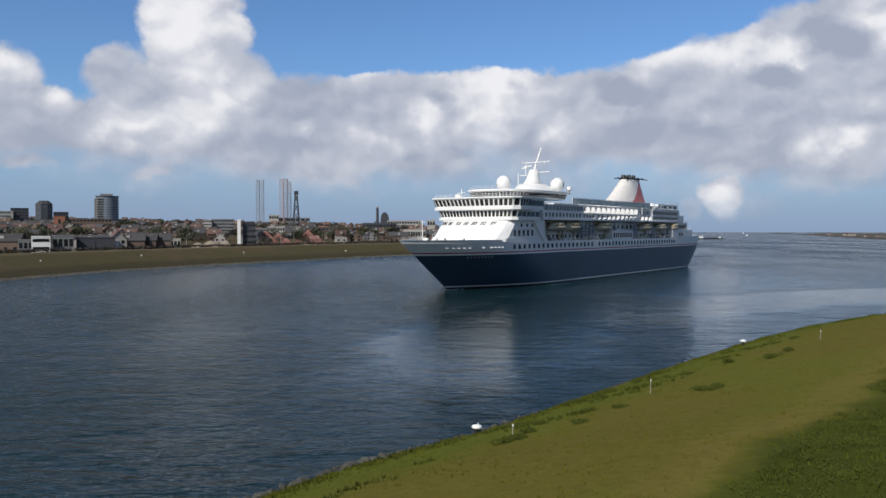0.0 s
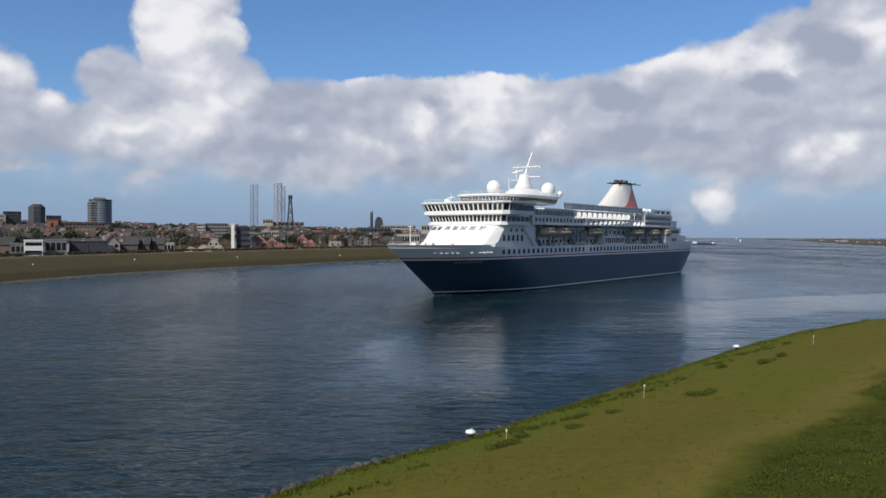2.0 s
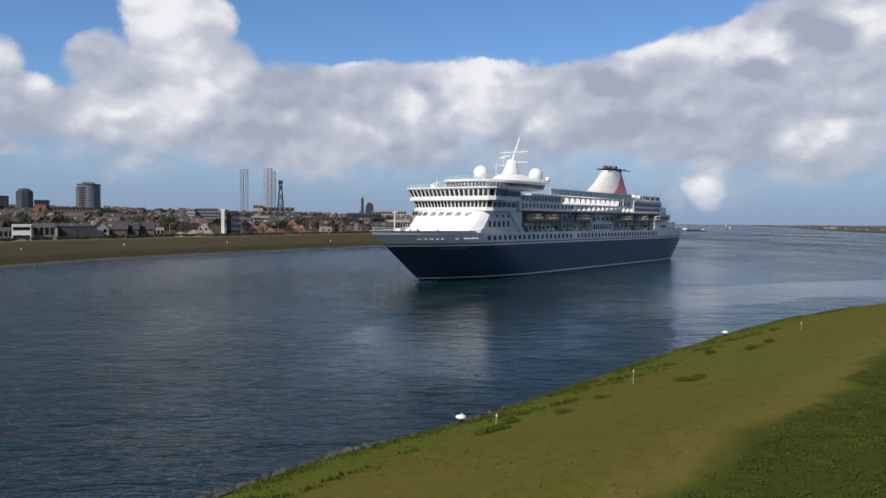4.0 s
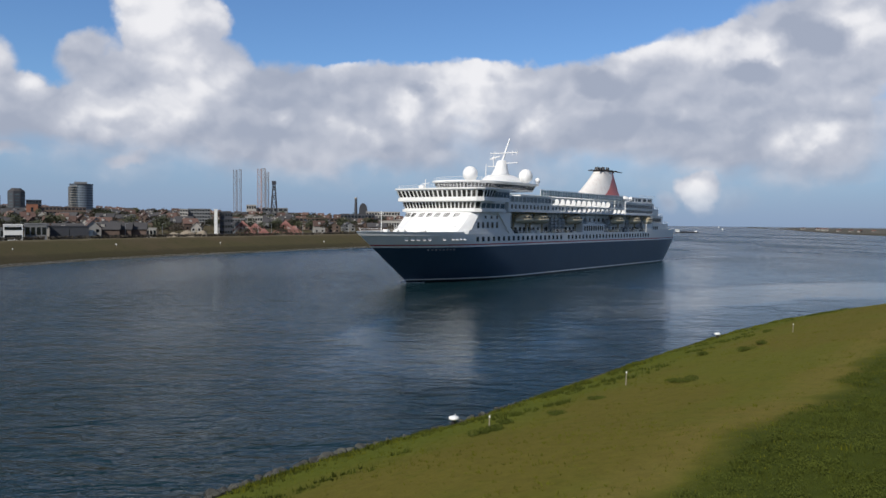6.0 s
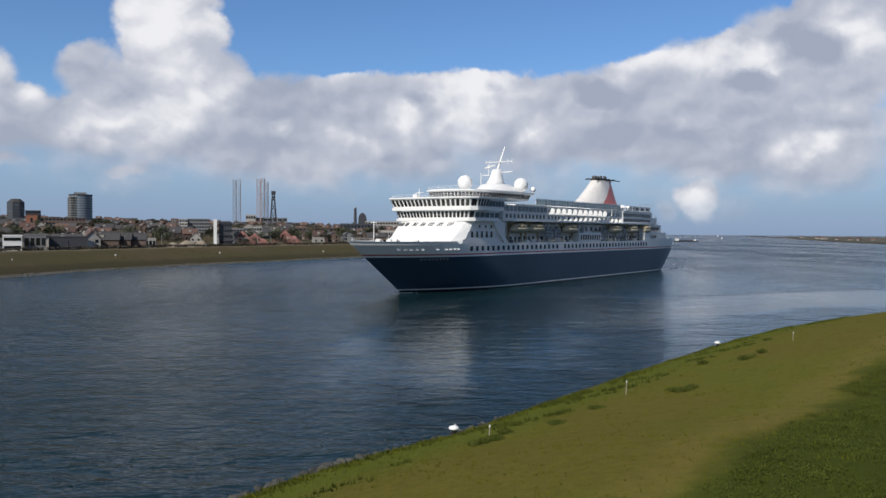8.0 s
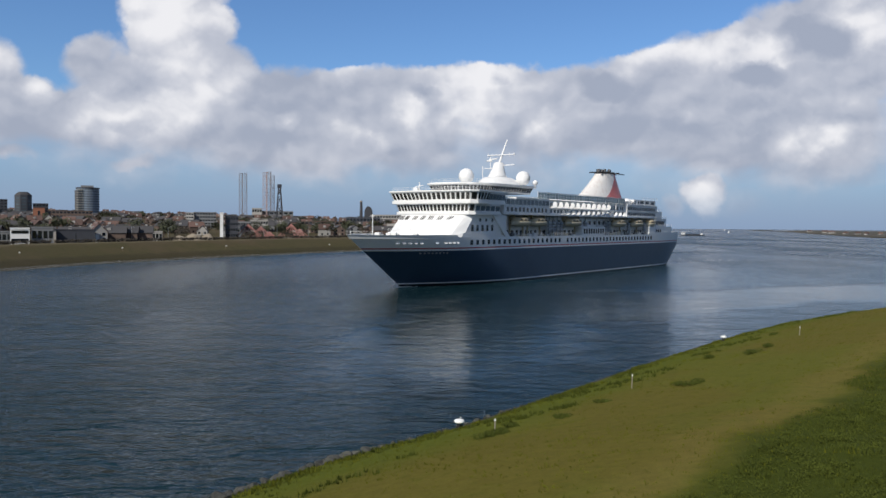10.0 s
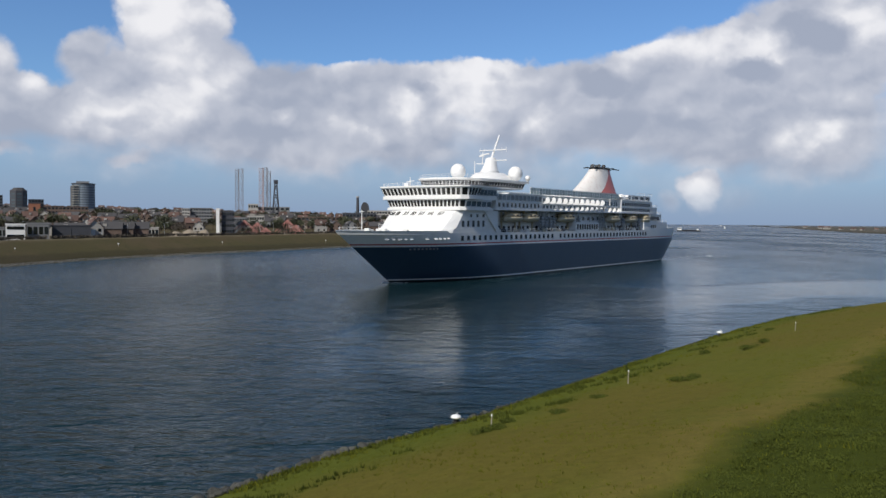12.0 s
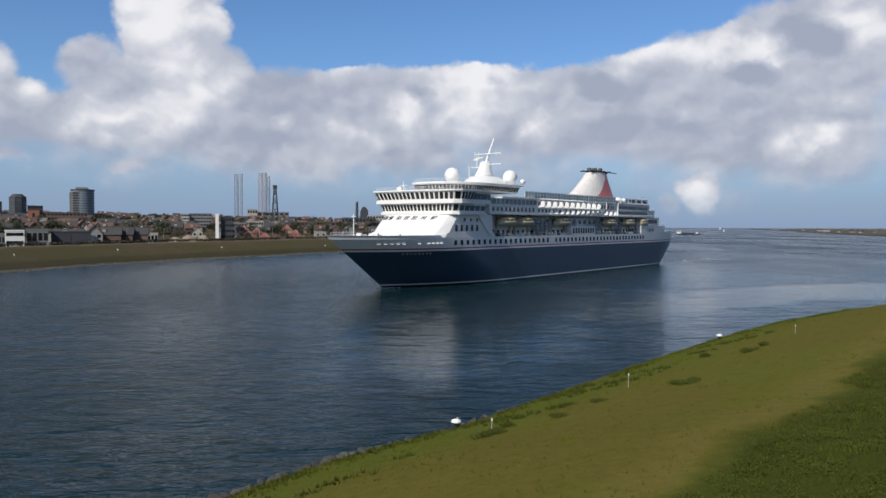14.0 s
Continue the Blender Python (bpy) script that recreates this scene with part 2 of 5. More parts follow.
def ground_material(name, grass, dry, dark, scale, bump):
    """Turf with dry patches, darker rough growth, a darker toe and a paler crest."""
    m = bpy.data.materials.new(name)
    m.use_nodes = True
    w = Net(m.node_tree)
    b = m.node_tree.nodes["Principled BSDF"]
    pos = w.node("ShaderNodeTexCoord").outputs["Object"]
    c = w.mix(w.step(w.noise(pos, 0.06 * scale, 5.0, 0.6), 0.40, 0.62), grass, dry)
    c = w.mix(w.step(w.noise(pos, 0.55 * scale, 6.0, 0.7), 0.52, 0.70, 0.0, 0.75), c, dark)
    at = w.node("ShaderNodeAttribute")
    at.attribute_name = "inland"
    q = w.math("ADD", at.outputs["Fac"], w.math("MULTIPLY", w.math("SUBTRACT", w.noise(pos, 0.12, 4.0, 0.6), 0.5), 4.0))
    c = w.mix(w.step(q, 6.0, 11.0, 0.55, 0.0), c, (0.030, 0.027, 0.014))  # darker towards the toe, above the stones
    c = w.mix(w.math("MULTIPLY", w.step(q, 23.5, 25.0), w.step(q, 27.0, 28.5, 0.7, 0.0)), c, (0.120, 0.100, 0.062))  # paler band along the crest
    fine = w.noise(pos, 7.0 * scale, 6.0, 0.75)
    c = w.vmath("SCALE", c, scale=w.math("ADD", w.math("MULTIPLY", fine, 1.0), 0.5))
    w.put(b.inputs["Base Color"], c)
    b.inputs["Roughness"].default_value = 0.95
    b.inputs["Specular IOR Level"].default_value = 0.15
    n = w.node("ShaderNodeBump")
    n.inputs["Strength"].default_value, n.inputs["Distance"].default_value = 0.8, bump
    w.put(n.inputs["Height"], w.noise(pos, 3.0 * scale, 6.0, 0.7))
    w.put(b.inputs["Normal"], n.outputs[0])
    return m


def dyke_material():
    """The near dyke: green above the stones, browner turf on the slope, a dry trodden track, rough grass on top."""
    m = bpy.data.materials.new("dyke_turf")
    m.use_nodes = True
    w = Net(m.node_tree)
    b = m.node_tree.nodes["Principled BSDF"]
    pos = w.node("ShaderNodeTexCoord").outputs["Object"]
    at = w.node("ShaderNodeAttribute")
    at.attribute_name = "inland"
    q = w.math("ADD", at.outputs["Fac"], w.math("MULTIPLY", w.math("SUBTRACT", w.noise(pos, 0.16, 4.0, 0.6), 0.5), 7.0))
    c = w.mix(w.step(q, 6.0, 14.0), (0.090, 0.104, 0.015), (0.120, 0.103, 0.021))
    c = w.mix(w.math("MULTIPLY", w.step(w.noise(pos, 0.05, 5.0, 0.6), 0.46, 0.64), 0.55), c, (0.102, 0.116, 0.017))
    track = w.math("MULTIPLY", w.step(q, 25.5, 28.0), w.step(q, 28.5, 30.5, 1.0, 0.0))
    c = w.mix(w.math("MULTIPLY", track, 0.5), c, (0.165, 0.130, 0.036))
    c = w.mix(w.step(q, 29.0, 32.0), c, (0.050, 0.062, 0.010))
    c = w.mix(w.step(w.noise(pos, 0.55, 6.0, 0.7), 0.54, 0.72, 0.0, 0.55), c, (0.064, 0.078, 0.008))
    c = w.mix(w.step(q, 1.6, 2.6, 1.0, 0.0), c, (0.07, 0.065, 0.05))
    fine = w.noise(pos, 7.0, 6.0, 0.75)
    mid = w.noise(pos, 1.4, 5.0, 0.65)
    c = w.vmath("SCALE", c, scale=w.math("ADD", w.math("MULTIPLY_ADD", fine, 0.7, 0.3), w.math("MULTIPLY", mid, 0.6)))
    w.put(b.inputs["Base Color"], c)
    b.inputs["Roughness"].default_value, b.inputs["Specular IOR Level"].default_value = 0.95, 0.04
    n = w.node("ShaderNodeBump")
    n.inputs["Strength"].default_value, n.inputs["Distance"].default_value = 0.8, 0.08
    w.put(n.inputs["Height"], w.noise(pos, 3.0, 6.0, 0.7))
    w.put(b.inputs["Normal"], n.outputs[0])
    return m


M["turf"] = dyke_material()
M["far_turf"] = ground_material("far_bank_turf", (0.066, 0.057, 0.025), (0.080, 0.062, 0.033), (0.045, 0.042, 0.018), 0.5, 0.1)
M["blade"] = material("grass_blades", (0.094, 0.100, 0.010), 0.85, vary=0.35, scale=0.5, spec=0.08)
M["blade_dark"] = material("rough_grass_blades", (0.052, 0.064, 0.011), 0.85, vary=0.5, scale=0.7, spec=0.08)


def water_material():
    """Wind ripples at three scales, weaker in slicks and stronger in gusts."""
    m = bpy.data.materials.new("channel_water")
    m.use_nodes = True
    w = Net(m.node_tree)
    b = m.node_tree.nodes["Principled BSDF"]
    pos = w.node("ShaderNodeTexCoord").outputs["Object"]
    gust = w.step(w.noise(w.scaled(pos, 1.0, 0.45, 1.0), 0.012, 4.0, 0.6), 0.36, 0.66)
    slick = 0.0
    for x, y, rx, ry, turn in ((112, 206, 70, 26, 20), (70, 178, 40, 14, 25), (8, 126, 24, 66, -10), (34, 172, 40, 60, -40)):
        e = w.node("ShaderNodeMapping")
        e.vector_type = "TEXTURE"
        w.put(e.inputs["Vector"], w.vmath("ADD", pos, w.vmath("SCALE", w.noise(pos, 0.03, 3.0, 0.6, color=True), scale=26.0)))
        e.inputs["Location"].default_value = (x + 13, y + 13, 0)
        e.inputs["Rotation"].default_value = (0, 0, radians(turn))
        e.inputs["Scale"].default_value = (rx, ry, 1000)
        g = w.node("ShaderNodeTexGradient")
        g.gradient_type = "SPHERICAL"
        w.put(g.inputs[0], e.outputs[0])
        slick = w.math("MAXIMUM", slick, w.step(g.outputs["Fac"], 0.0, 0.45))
    b.inputs["Base Color"].default_value = (0.005, 0.020, 0.025, 1)
    b.inputs["IOR"].default_value = 1.33
    b.inputs["Specular IOR Level"].default_value = 0.5
    sep = w.node("ShaderNodeSeparateXYZ")
    w.put(sep.inputs[0], pos)
    open_water = w.step(sep.outputs[1], 170.0, 480.0)  # wind-roughened towards the sea
    w.put(b.inputs["Roughness"], w.math("MULTIPLY_ADD", w.math("MULTIPLY", open_water, w.math("MULTIPLY_ADD", gust, 0.5, 0.5)), 0.24, 0.08))
    turned = w.node("ShaderNodeMapping")
    w.put(turned.inputs["Vector"], pos)
    turned.inputs["Rotation"].default_value = (0, 0, radians(12))
    turned.inputs["Scale"].default_value = (0.45, 1.0, 1.0)
    t = turned.outputs[0]
    h = w.math("ADD", w.math("MULTIPLY", w.noise(t, 0.58, 3.0, 0.55, 0.5), 0.36), w.math("MULTIPLY", w.noise(t, 1.9, 3.0, 0.6, 0.3), 0.11))
    h = w.math("ADD", h, w.math("MULTIPLY", w.noise(t, 0.15, 3.0, 0.55, 0.5), 0.65))
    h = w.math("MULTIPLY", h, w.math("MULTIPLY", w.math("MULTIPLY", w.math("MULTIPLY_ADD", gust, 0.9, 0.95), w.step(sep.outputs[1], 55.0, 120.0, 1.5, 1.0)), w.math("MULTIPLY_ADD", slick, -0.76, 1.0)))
    n = w.node("ShaderNodeBump")
    n.inputs["Strength"].default_value, n.inputs["Distance"].default_value = 1.0, 1.0
    w.put(n.inputs["Height"], h)
    w.put(b.inputs["Normal"], n.outputs[0])
    return m


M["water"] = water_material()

# ---- helpers of this scene ----


def mesh_of(name, bm, mat):
    me = bpy.data.meshes.new(name)
    bmesh.ops.recalc_face_normals(bm, faces=bm.faces)
    bm.to_mesh(me)
    bm.free()
    me.materials.append(M[mat])
    return me


def part(name, bm, mat, parent=None, label="", smooth=False):
    me = mesh_of(name, bm, mat)
    if smooth:
        me.polygons.foreach_set("use_smooth", [True] * len(me.polygons))
    ob = new(name, me)
    ob.parent = parent
    return tagged(ob, label)


def raw(name, verts, faces, mat, parent=None, smooth=False, label=""):
    me = bpy.data.meshes.new(name)
    me.from_pydata(verts, [], faces)
    me.materials.append(M[mat])
    if smooth:
        me.polygons.foreach_set("use_smooth", [True] * len(me.polygons))
    ob = new(name, me)
    ob.parent = parent
    return tagged(ob, label)


def thing(name, m, label, category, group="", kind=""):
    ob = new(name)
    ob.matrix_basis = m
    return tagged(ob, label, category, group, kind)


def box(bm, x0, x1, y0, y1, z0, z1, bevel=0.0):
    m = Matrix.LocRotScale(((x0 + x1) / 2, (y0 + y1) / 2, (z0 + z1) / 2), None, (x1 - x0, y1 - y0, z1 - z0))
    r = bmesh.ops.create_cube(bm, size=1, matrix=m)
    if bevel:
        bmesh.ops.bevel(bm, geom=list({e for v in r["verts"] for e in v.link_edges}), offset=bevel, segments=2, affect="EDGES")
    return bm


def bar(bm, a, b, r, n=6, r2=None):
    """A round bar from a to b."""
    a, b = Vector(a), Vector(b)
    d = b - a
    m = Matrix.Translation((a + b) / 2) @ d.to_track_quat("Z", "Y").to_matrix().to_4x4()
    bmesh.ops.create_cone(bm, cap_ends=True, segments=n, radius1=r, radius2=r if r2 is None else r2, depth=d.length, matrix=m)
    return bm


def prism(bm, low, high):
    """A closed solid between two outlines with as many corners."""
    a, b = [bm.verts.new(p) for p in low], [bm.verts.new(p) for p in high]
    n = len(a)
    for i in range(n):
        bm.faces.new((a[i], a[(i + 1) % n], b[(i + 1) % n], b[i]))
    bm.faces.new(a[::-1])
    bm.faces.new(b)
    return bm


def pane(name, q, u0, u1, v0, v1, mat, parent, out=0.05):
    """A thin slab on the quad q (low start, low end, high end, high start), between the shares u and v."""
    p = [Vector(c) for c in q]
    at = lambda u, v: p[0].lerp(p[1], u).lerp(p[3].lerp(p[2], u), v)
    n = (p[1] - p[0]).cross(p[3] - p[0]).normalized() * out
    c = [at(u0, v0), at(u1, v0), at(u1, v1), at(u0, v1)]
    return raw(name, [k - n * 0.5 for k in c] + [k + n for k in c], [(4, 5, 6, 7), (0, 1, 5, 4), (1, 2, 6, 5), (2, 3, 7, 6), (3, 0, 4, 7)], mat, parent)

# ---- water and land ----
FAR = 4950.0


def water():
    v, f = [], []
    xs = [-FAR, -1200, -500, -200, -60, 60, 200, 500, 1200, FAR]
    for y in xs:
        for x in xs:
            v.append((x, y, 0))
    n = len(xs)
    for j in range(n - 1):
        for i in range(n - 1):
            f.append((j * n + i, j * n + i + 1, (j + 1) * n + i + 1, (j + 1) * n + i))
    tagged(raw("water", v, f, "water"), "wind-rippled dark blue channel water", "water", kind="structure")


def smooth_line(pts, n):
    """A Catmull-Rom curve through the points, in n steps a span."""
    out = []
    p = [Vector(q) for q in pts]
    p = [2 * p[0] - p[1]] + p + [2 * p[-1] - p[-2]]
    for i in range(1, len(p) - 2):
        a, b, c, d = p[i - 1:i + 3]
        for k in range(n):
            t = k / n
            out.append(0.5 * (2 * b + (c - a) * t + (2 * a - 5 * b + 4 * c - d) * t * t + (3 * b - a - 3 * c + d) * t ** 3))
    return out + [p[-2]]


NEAR_SHORE = smooth_line([(-120, -260), (-75, -80), (-40, 5), (-12.9, 49.0), (2.9, 66.5), (25.5, 94.0), (46.0, 118.0), (70, 140.5), (92.5, 154), (131, 172.5), (220, 204), (420, 262), (900, 340), (1700, 420)], 8)
FAR_SHORE = smooth_line([(-240, -900), (-190, -200), (-165, 100), (-152, 215), (-150, 260), (-145, 290), (-137, 323), (-125, 351), (-108, 385), (-87, 419), (-62, 464), (-24, 518), (40, 600), (150, 740), (300, 930)], 5)


def profile(table, q):
    for (a, za), (b, zb) in zip(table, table[1:]):
        if q <= b:
            t = (q - a) / (b - a)
            return za + (zb - za) * t
    return table[-1][1]


NEAR_PROFILE = [(-6, -2.0), (0, 0.0), (1.5, 0.6), (3.0, 1.2), (6, 2.0), (14, 4.0), (26, 6.7), (36, 8.6), (44, 9.8), (52, 10.4), (62, 10.3), (90, 6.0), (140, 4.0), (400, 4.0), (2500, 6.0)]
FAR_PROFILE = [(-6, -2.0), (0, 0.0), (2.5, 1.2), (4.5, 1.9), (12, 4.2), (24, 7.7), (26.5, 8.2), (29, 8.2), (36, 7.0), (60, 7.0), (150, 8.0), (300, 12.5), (500, 18.5), (900, 29.0), (1400, 37.0), (3200, 42.0)]


def inland(line, side):
    """At each point of a shoreline, the way inland."""
    out = []
    for i, p in enumerate(line):
        d = (line[min(i + 1, len(line) - 1)] - line[max(i - 1, 0)]).normalized()
        out.append(Vector((d.y, -d.x)) * side)
    return out


def dist_to(line, x, y):
    best = 1e9
    for a, b in zip(line, line[1:]):
        d = b - a
        t = max(0.0, min(1.0, ((x - a.x) * d.x + (y - a.y) * d.y) / max(d.length_squared, 1e-9)))
        best = min(best, math.hypot(x - a.x - d.x * t, y - a.y - d.y * t))
    return best


def land_height(x, y):
    return profile(FAR_PROFILE, dist_to(FAR_SHORE, x, y))


def near_height(x, y):
    return profile(NEAR_PROFILE, dist_to(NEAR_SHORE, x, y)) + 0.18 * (noise.noise(Vector((x * 0.13, y * 0.13, 0))))


def bank(name, line, side, table, steps, mat, label, rough, lower=None):
    ways = inland(line, side)
    qs = sorted({round(a + (b - a) * k / steps, 3) for (a, _), (b, _) in zip(table, table[1:]) for k in range(steps + 1)})
    v, f = [], []
    for p, n in zip(line, ways):
        for q in qs:
            c = p + n * q
            z = profile(table, q)
            if lower and z > 0:
                z *= lower(p.y)
            if 2 < q < 120:
                z += rough * noise.noise(Vector((c.x * 0.13, c.y * 0.13, 0)))
            v.append((c.x, c.y, z))
    m = len(qs)
    for i in range(len(line) - 1):
        for j in range(m - 1):
            a = (i * m + j, i * m + j + 1, (i + 1) * m + j + 1, (i + 1) * m + j)
            f.append(a)
    ob = raw(name, v, f, mat, smooth=True)
    at = ob.data.attributes.new("inland", "FLOAT", "POINT")
    at.data.foreach_set("value", [q for _ in line for q in qs])
    return tagged(ob, label, "ground", kind="structure")


water()
bank("ground", NEAR_SHORE, 1, NEAR_PROFILE, 3, "turf", "sloping grass dyke beside the channel", 0.18)
bank("ground_far", FAR_SHORE, -1, FAR_PROFILE, 3, "far_turf", "brownish grass dyke and rising land under the town", 0.25)

# ---- cruise ship: x across (the side towards the near dyke is +), y aft of the stem, z above the water ----
B = 14.1
AFT = 196.0


def stem(z):
    return -1.47 * max(z, -1.0)


def stern(z):
    return 184.0 + 12.0 * min(1.0, max(0.0, z / 9.0)) ** 0.7


def half(s, z):
    """Half breadth of the hull."""
    h = max(0.0, min(1.0, z / 13.5))
    entry, power = 44.0 - 8.0 * h, 2.0 + 0.5 * h
    t = max(0.0, min(1.0, (s - stem(z)) / entry))
    b = B * (1 - (1 - t) ** power)
    a = max(0.0, (s - 150.0) / (stern(z) - 150.0))
    return max(b * (1 - (0.30 + 0.15 * (1 - h)) * a ** 3.2), 0.02)


def hull_strip(name, zs, mat, ship, label=""):
    """Both sides of the hull and its transom between the heights in zs."""
    shares = [0, .004, .012, .025, .04, .06, .08, .105, .13, .16, .19, .22, .26, .30, .4, .5, .6, .7, .78, .84, .88, .91, .94, .96, .98, .992, 1]
    v, f = [], []
    n, k = len(zs), len(shares)
    for side in (1, -1):
        for u in shares:
            for z in zs:
                s = stem(z) + u * (stern(z) - stem(z))
                v.append((side * half(s, z), s, z))
    for i in range(k - 1):
        for j in range(n - 1):
            a, b = i * n + j, (i + 1) * n + j
            f.append((a, b, b + 1, a + 1))
            o = k * n
            f.append((o + a, o + a + 1, o + b + 1, o + b))
    e, o = (k - 1) * n, k * n
    for j in range(n - 1):
        f.append((e + j, o + e + j, o + e + j + 1, e + j + 1))
    return raw(name, v, f, mat, ship, smooth=True, label=label)


def outline(pts, z):
    return [(x, y, z) for x, y in pts]


def mirrored(pts):
    """A closed outline from its +x half, listed from the bow centre aft."""
    return [(x, y) for x, y in pts] + [(-x, y) for x, y in reversed(pts) if x > 0.001]


def house(name, ship, lo, hi, z0, z1, mat="white", label=""):
    return part(name, prism(bmesh.new(), outline(mirrored(lo), z0), outline(mirrored(hi), z1)), mat, ship, label)


def glazed(owner, lo, hi, z0, z1, spans, v0=0.12, v1=0.9, mat="glass", fill=0.72, both=True):
    """Panes on the sides of a prism: spans is (first corner, number of panes) of its +x half."""
    for i, n in spans:
        a, b, c, d = (*lo[i], z0), (*lo[i + 1], z0), (*hi[i + 1], z1), (*hi[i], z1)
        for side in (1, -1) if both else (1,):
            q = [(p[0] * side, p[1], p[2]) for p in (a, b, c, d)]
            if side < 0:
                q = [q[1], q[0], q[3], q[2]]
            for k in range(n):
                g = (1 - fill) / 2
                pane("window_pane", q, (k + g) / n, (k + 1 - g) / n, v0, v1, mat, owner)


def side_windows(owner, x, s0, s1, n, z0, z1, w, mat="glass"):
    """A row of alike windows on a flat side, on both sides of the ship."""
    bm = box(bmesh.new(), -0.05, 0.05, -w / 2, w / 2, z0, z1)
    me = mesh_of("window_pane", bm, mat)
    for side in (1, -1):
        for k in range(n):
            ob = new("window_pane", me)
            ob.parent = owner
            ob.location = (side * x, s0 + (s1 - s0) * k / max(n - 1, 1), 0)


def railing(name, ship, pts, h, gap=2.0, r=0.035):
    bm = bmesh.new()
    for a, b in zip(pts, pts[1:]):
        a, b = Vector(a), Vector(b)
        n = max(1, int((b - a).length / gap))
        for k in range(n):
            c = a.lerp(b, k / n)
            bar(bm, c, c + Vector((0, 0, h)), r, 4)
        for e in (0.5, 1.0):
            bar(bm, a + Vector((0, 0, h * e)), b + Vector((0, 0, h * e)), r, 4)
    return part(name, bm, "white", ship)


def loft(bm, rings):
    prev = None
    for ring in rings:
        vs = [bm.verts.new(p) for p in ring]
        if prev:
            n = len(vs)
            for i in range(n):
                bm.faces.new((prev[i], prev[(i + 1) % n], vs[(i + 1) % n], vs[i]))
        else:
            bm.faces.new(vs[::-1])
        prev = vs
    bm.faces.new(prev)
    return bm


def ball(bm, c, r, sub=16):
    bmesh.ops.create_uvsphere(bm, u_segments=sub, v_segments=sub // 2 + 2, radius=r, matrix=Matrix.Translation(c))
    return bm


def lifeboat(ship, side, y, length):
    """A covered lifeboat under its davits: hull, canopy, windows, two davit frames."""
    L2, w, x, z = length / 2, 1.95, side * 12.5, 18.25
    rings = []
    for t in (-1, -.93, -.75, -.4, 0, .4, .75, .93, 1):
        k = (1 - abs(t) ** 2.6) ** 0.6 + 0.04
        rings.append([(x + a * w * k, y + t * L2, z + (b * 1.1 * (0.5 + 0.5 * k) if b < 0 else b)) for a, b in ((-1, .55), (-.95, 0), (-.6, -.8), (0, -1), (.6, -.8), (.95, 0), (1, .55))])
    boat = part("lifeboat", loft(bmesh.new(), rings), "boat", ship, "cream lifeboat hull under its davits", True)
    rings = []
    for t in (-1, -.9, -.7, 0, .7, .9, 1):
        k = (1 - abs(t) ** 3) ** 0.6 * 0.95 + 0.04
        rings.append([(x + a * w * k, y + t * L2 * .96, z + .56 + b * k) for a, b in ((-1, 0), (-.9, .9), (-.5, 1.5), (.5, 1.5), (.9, .9), (1, 0))])
    part("canopy", loft(bmesh.new(), rings), "boat_top", boat, "tan canopy", True)
    for k in (-1, 0, 1):
        part("window", box(bmesh.new(), x + side * (w * .9), x + side * (w * .93 + .06), y + k * L2 * .45 - .5, y + k * L2 * .45 + .5, z + .85, z + 1.3), "glass", boat)
    for e in (-1, 1):
        bm = bmesh.new()
        yy = y + e * (L2 - 1.2)
        box(bm, x - .25, x + .25, yy - .22, yy + .22, z + 1.7, z + 2.62)
        box(bm, min(x, side * 10.6), max(x, side * 10.6), yy - .2, yy + .2, z + 2.2, z + 2.6)
        box(bm, side * 10.9 - .2, side * 10.9 + .2, yy - .25, yy + .25, z - 4.4, z + 2.6)
        part("davit", bm, "boat_top", ship, "tan davit arm")


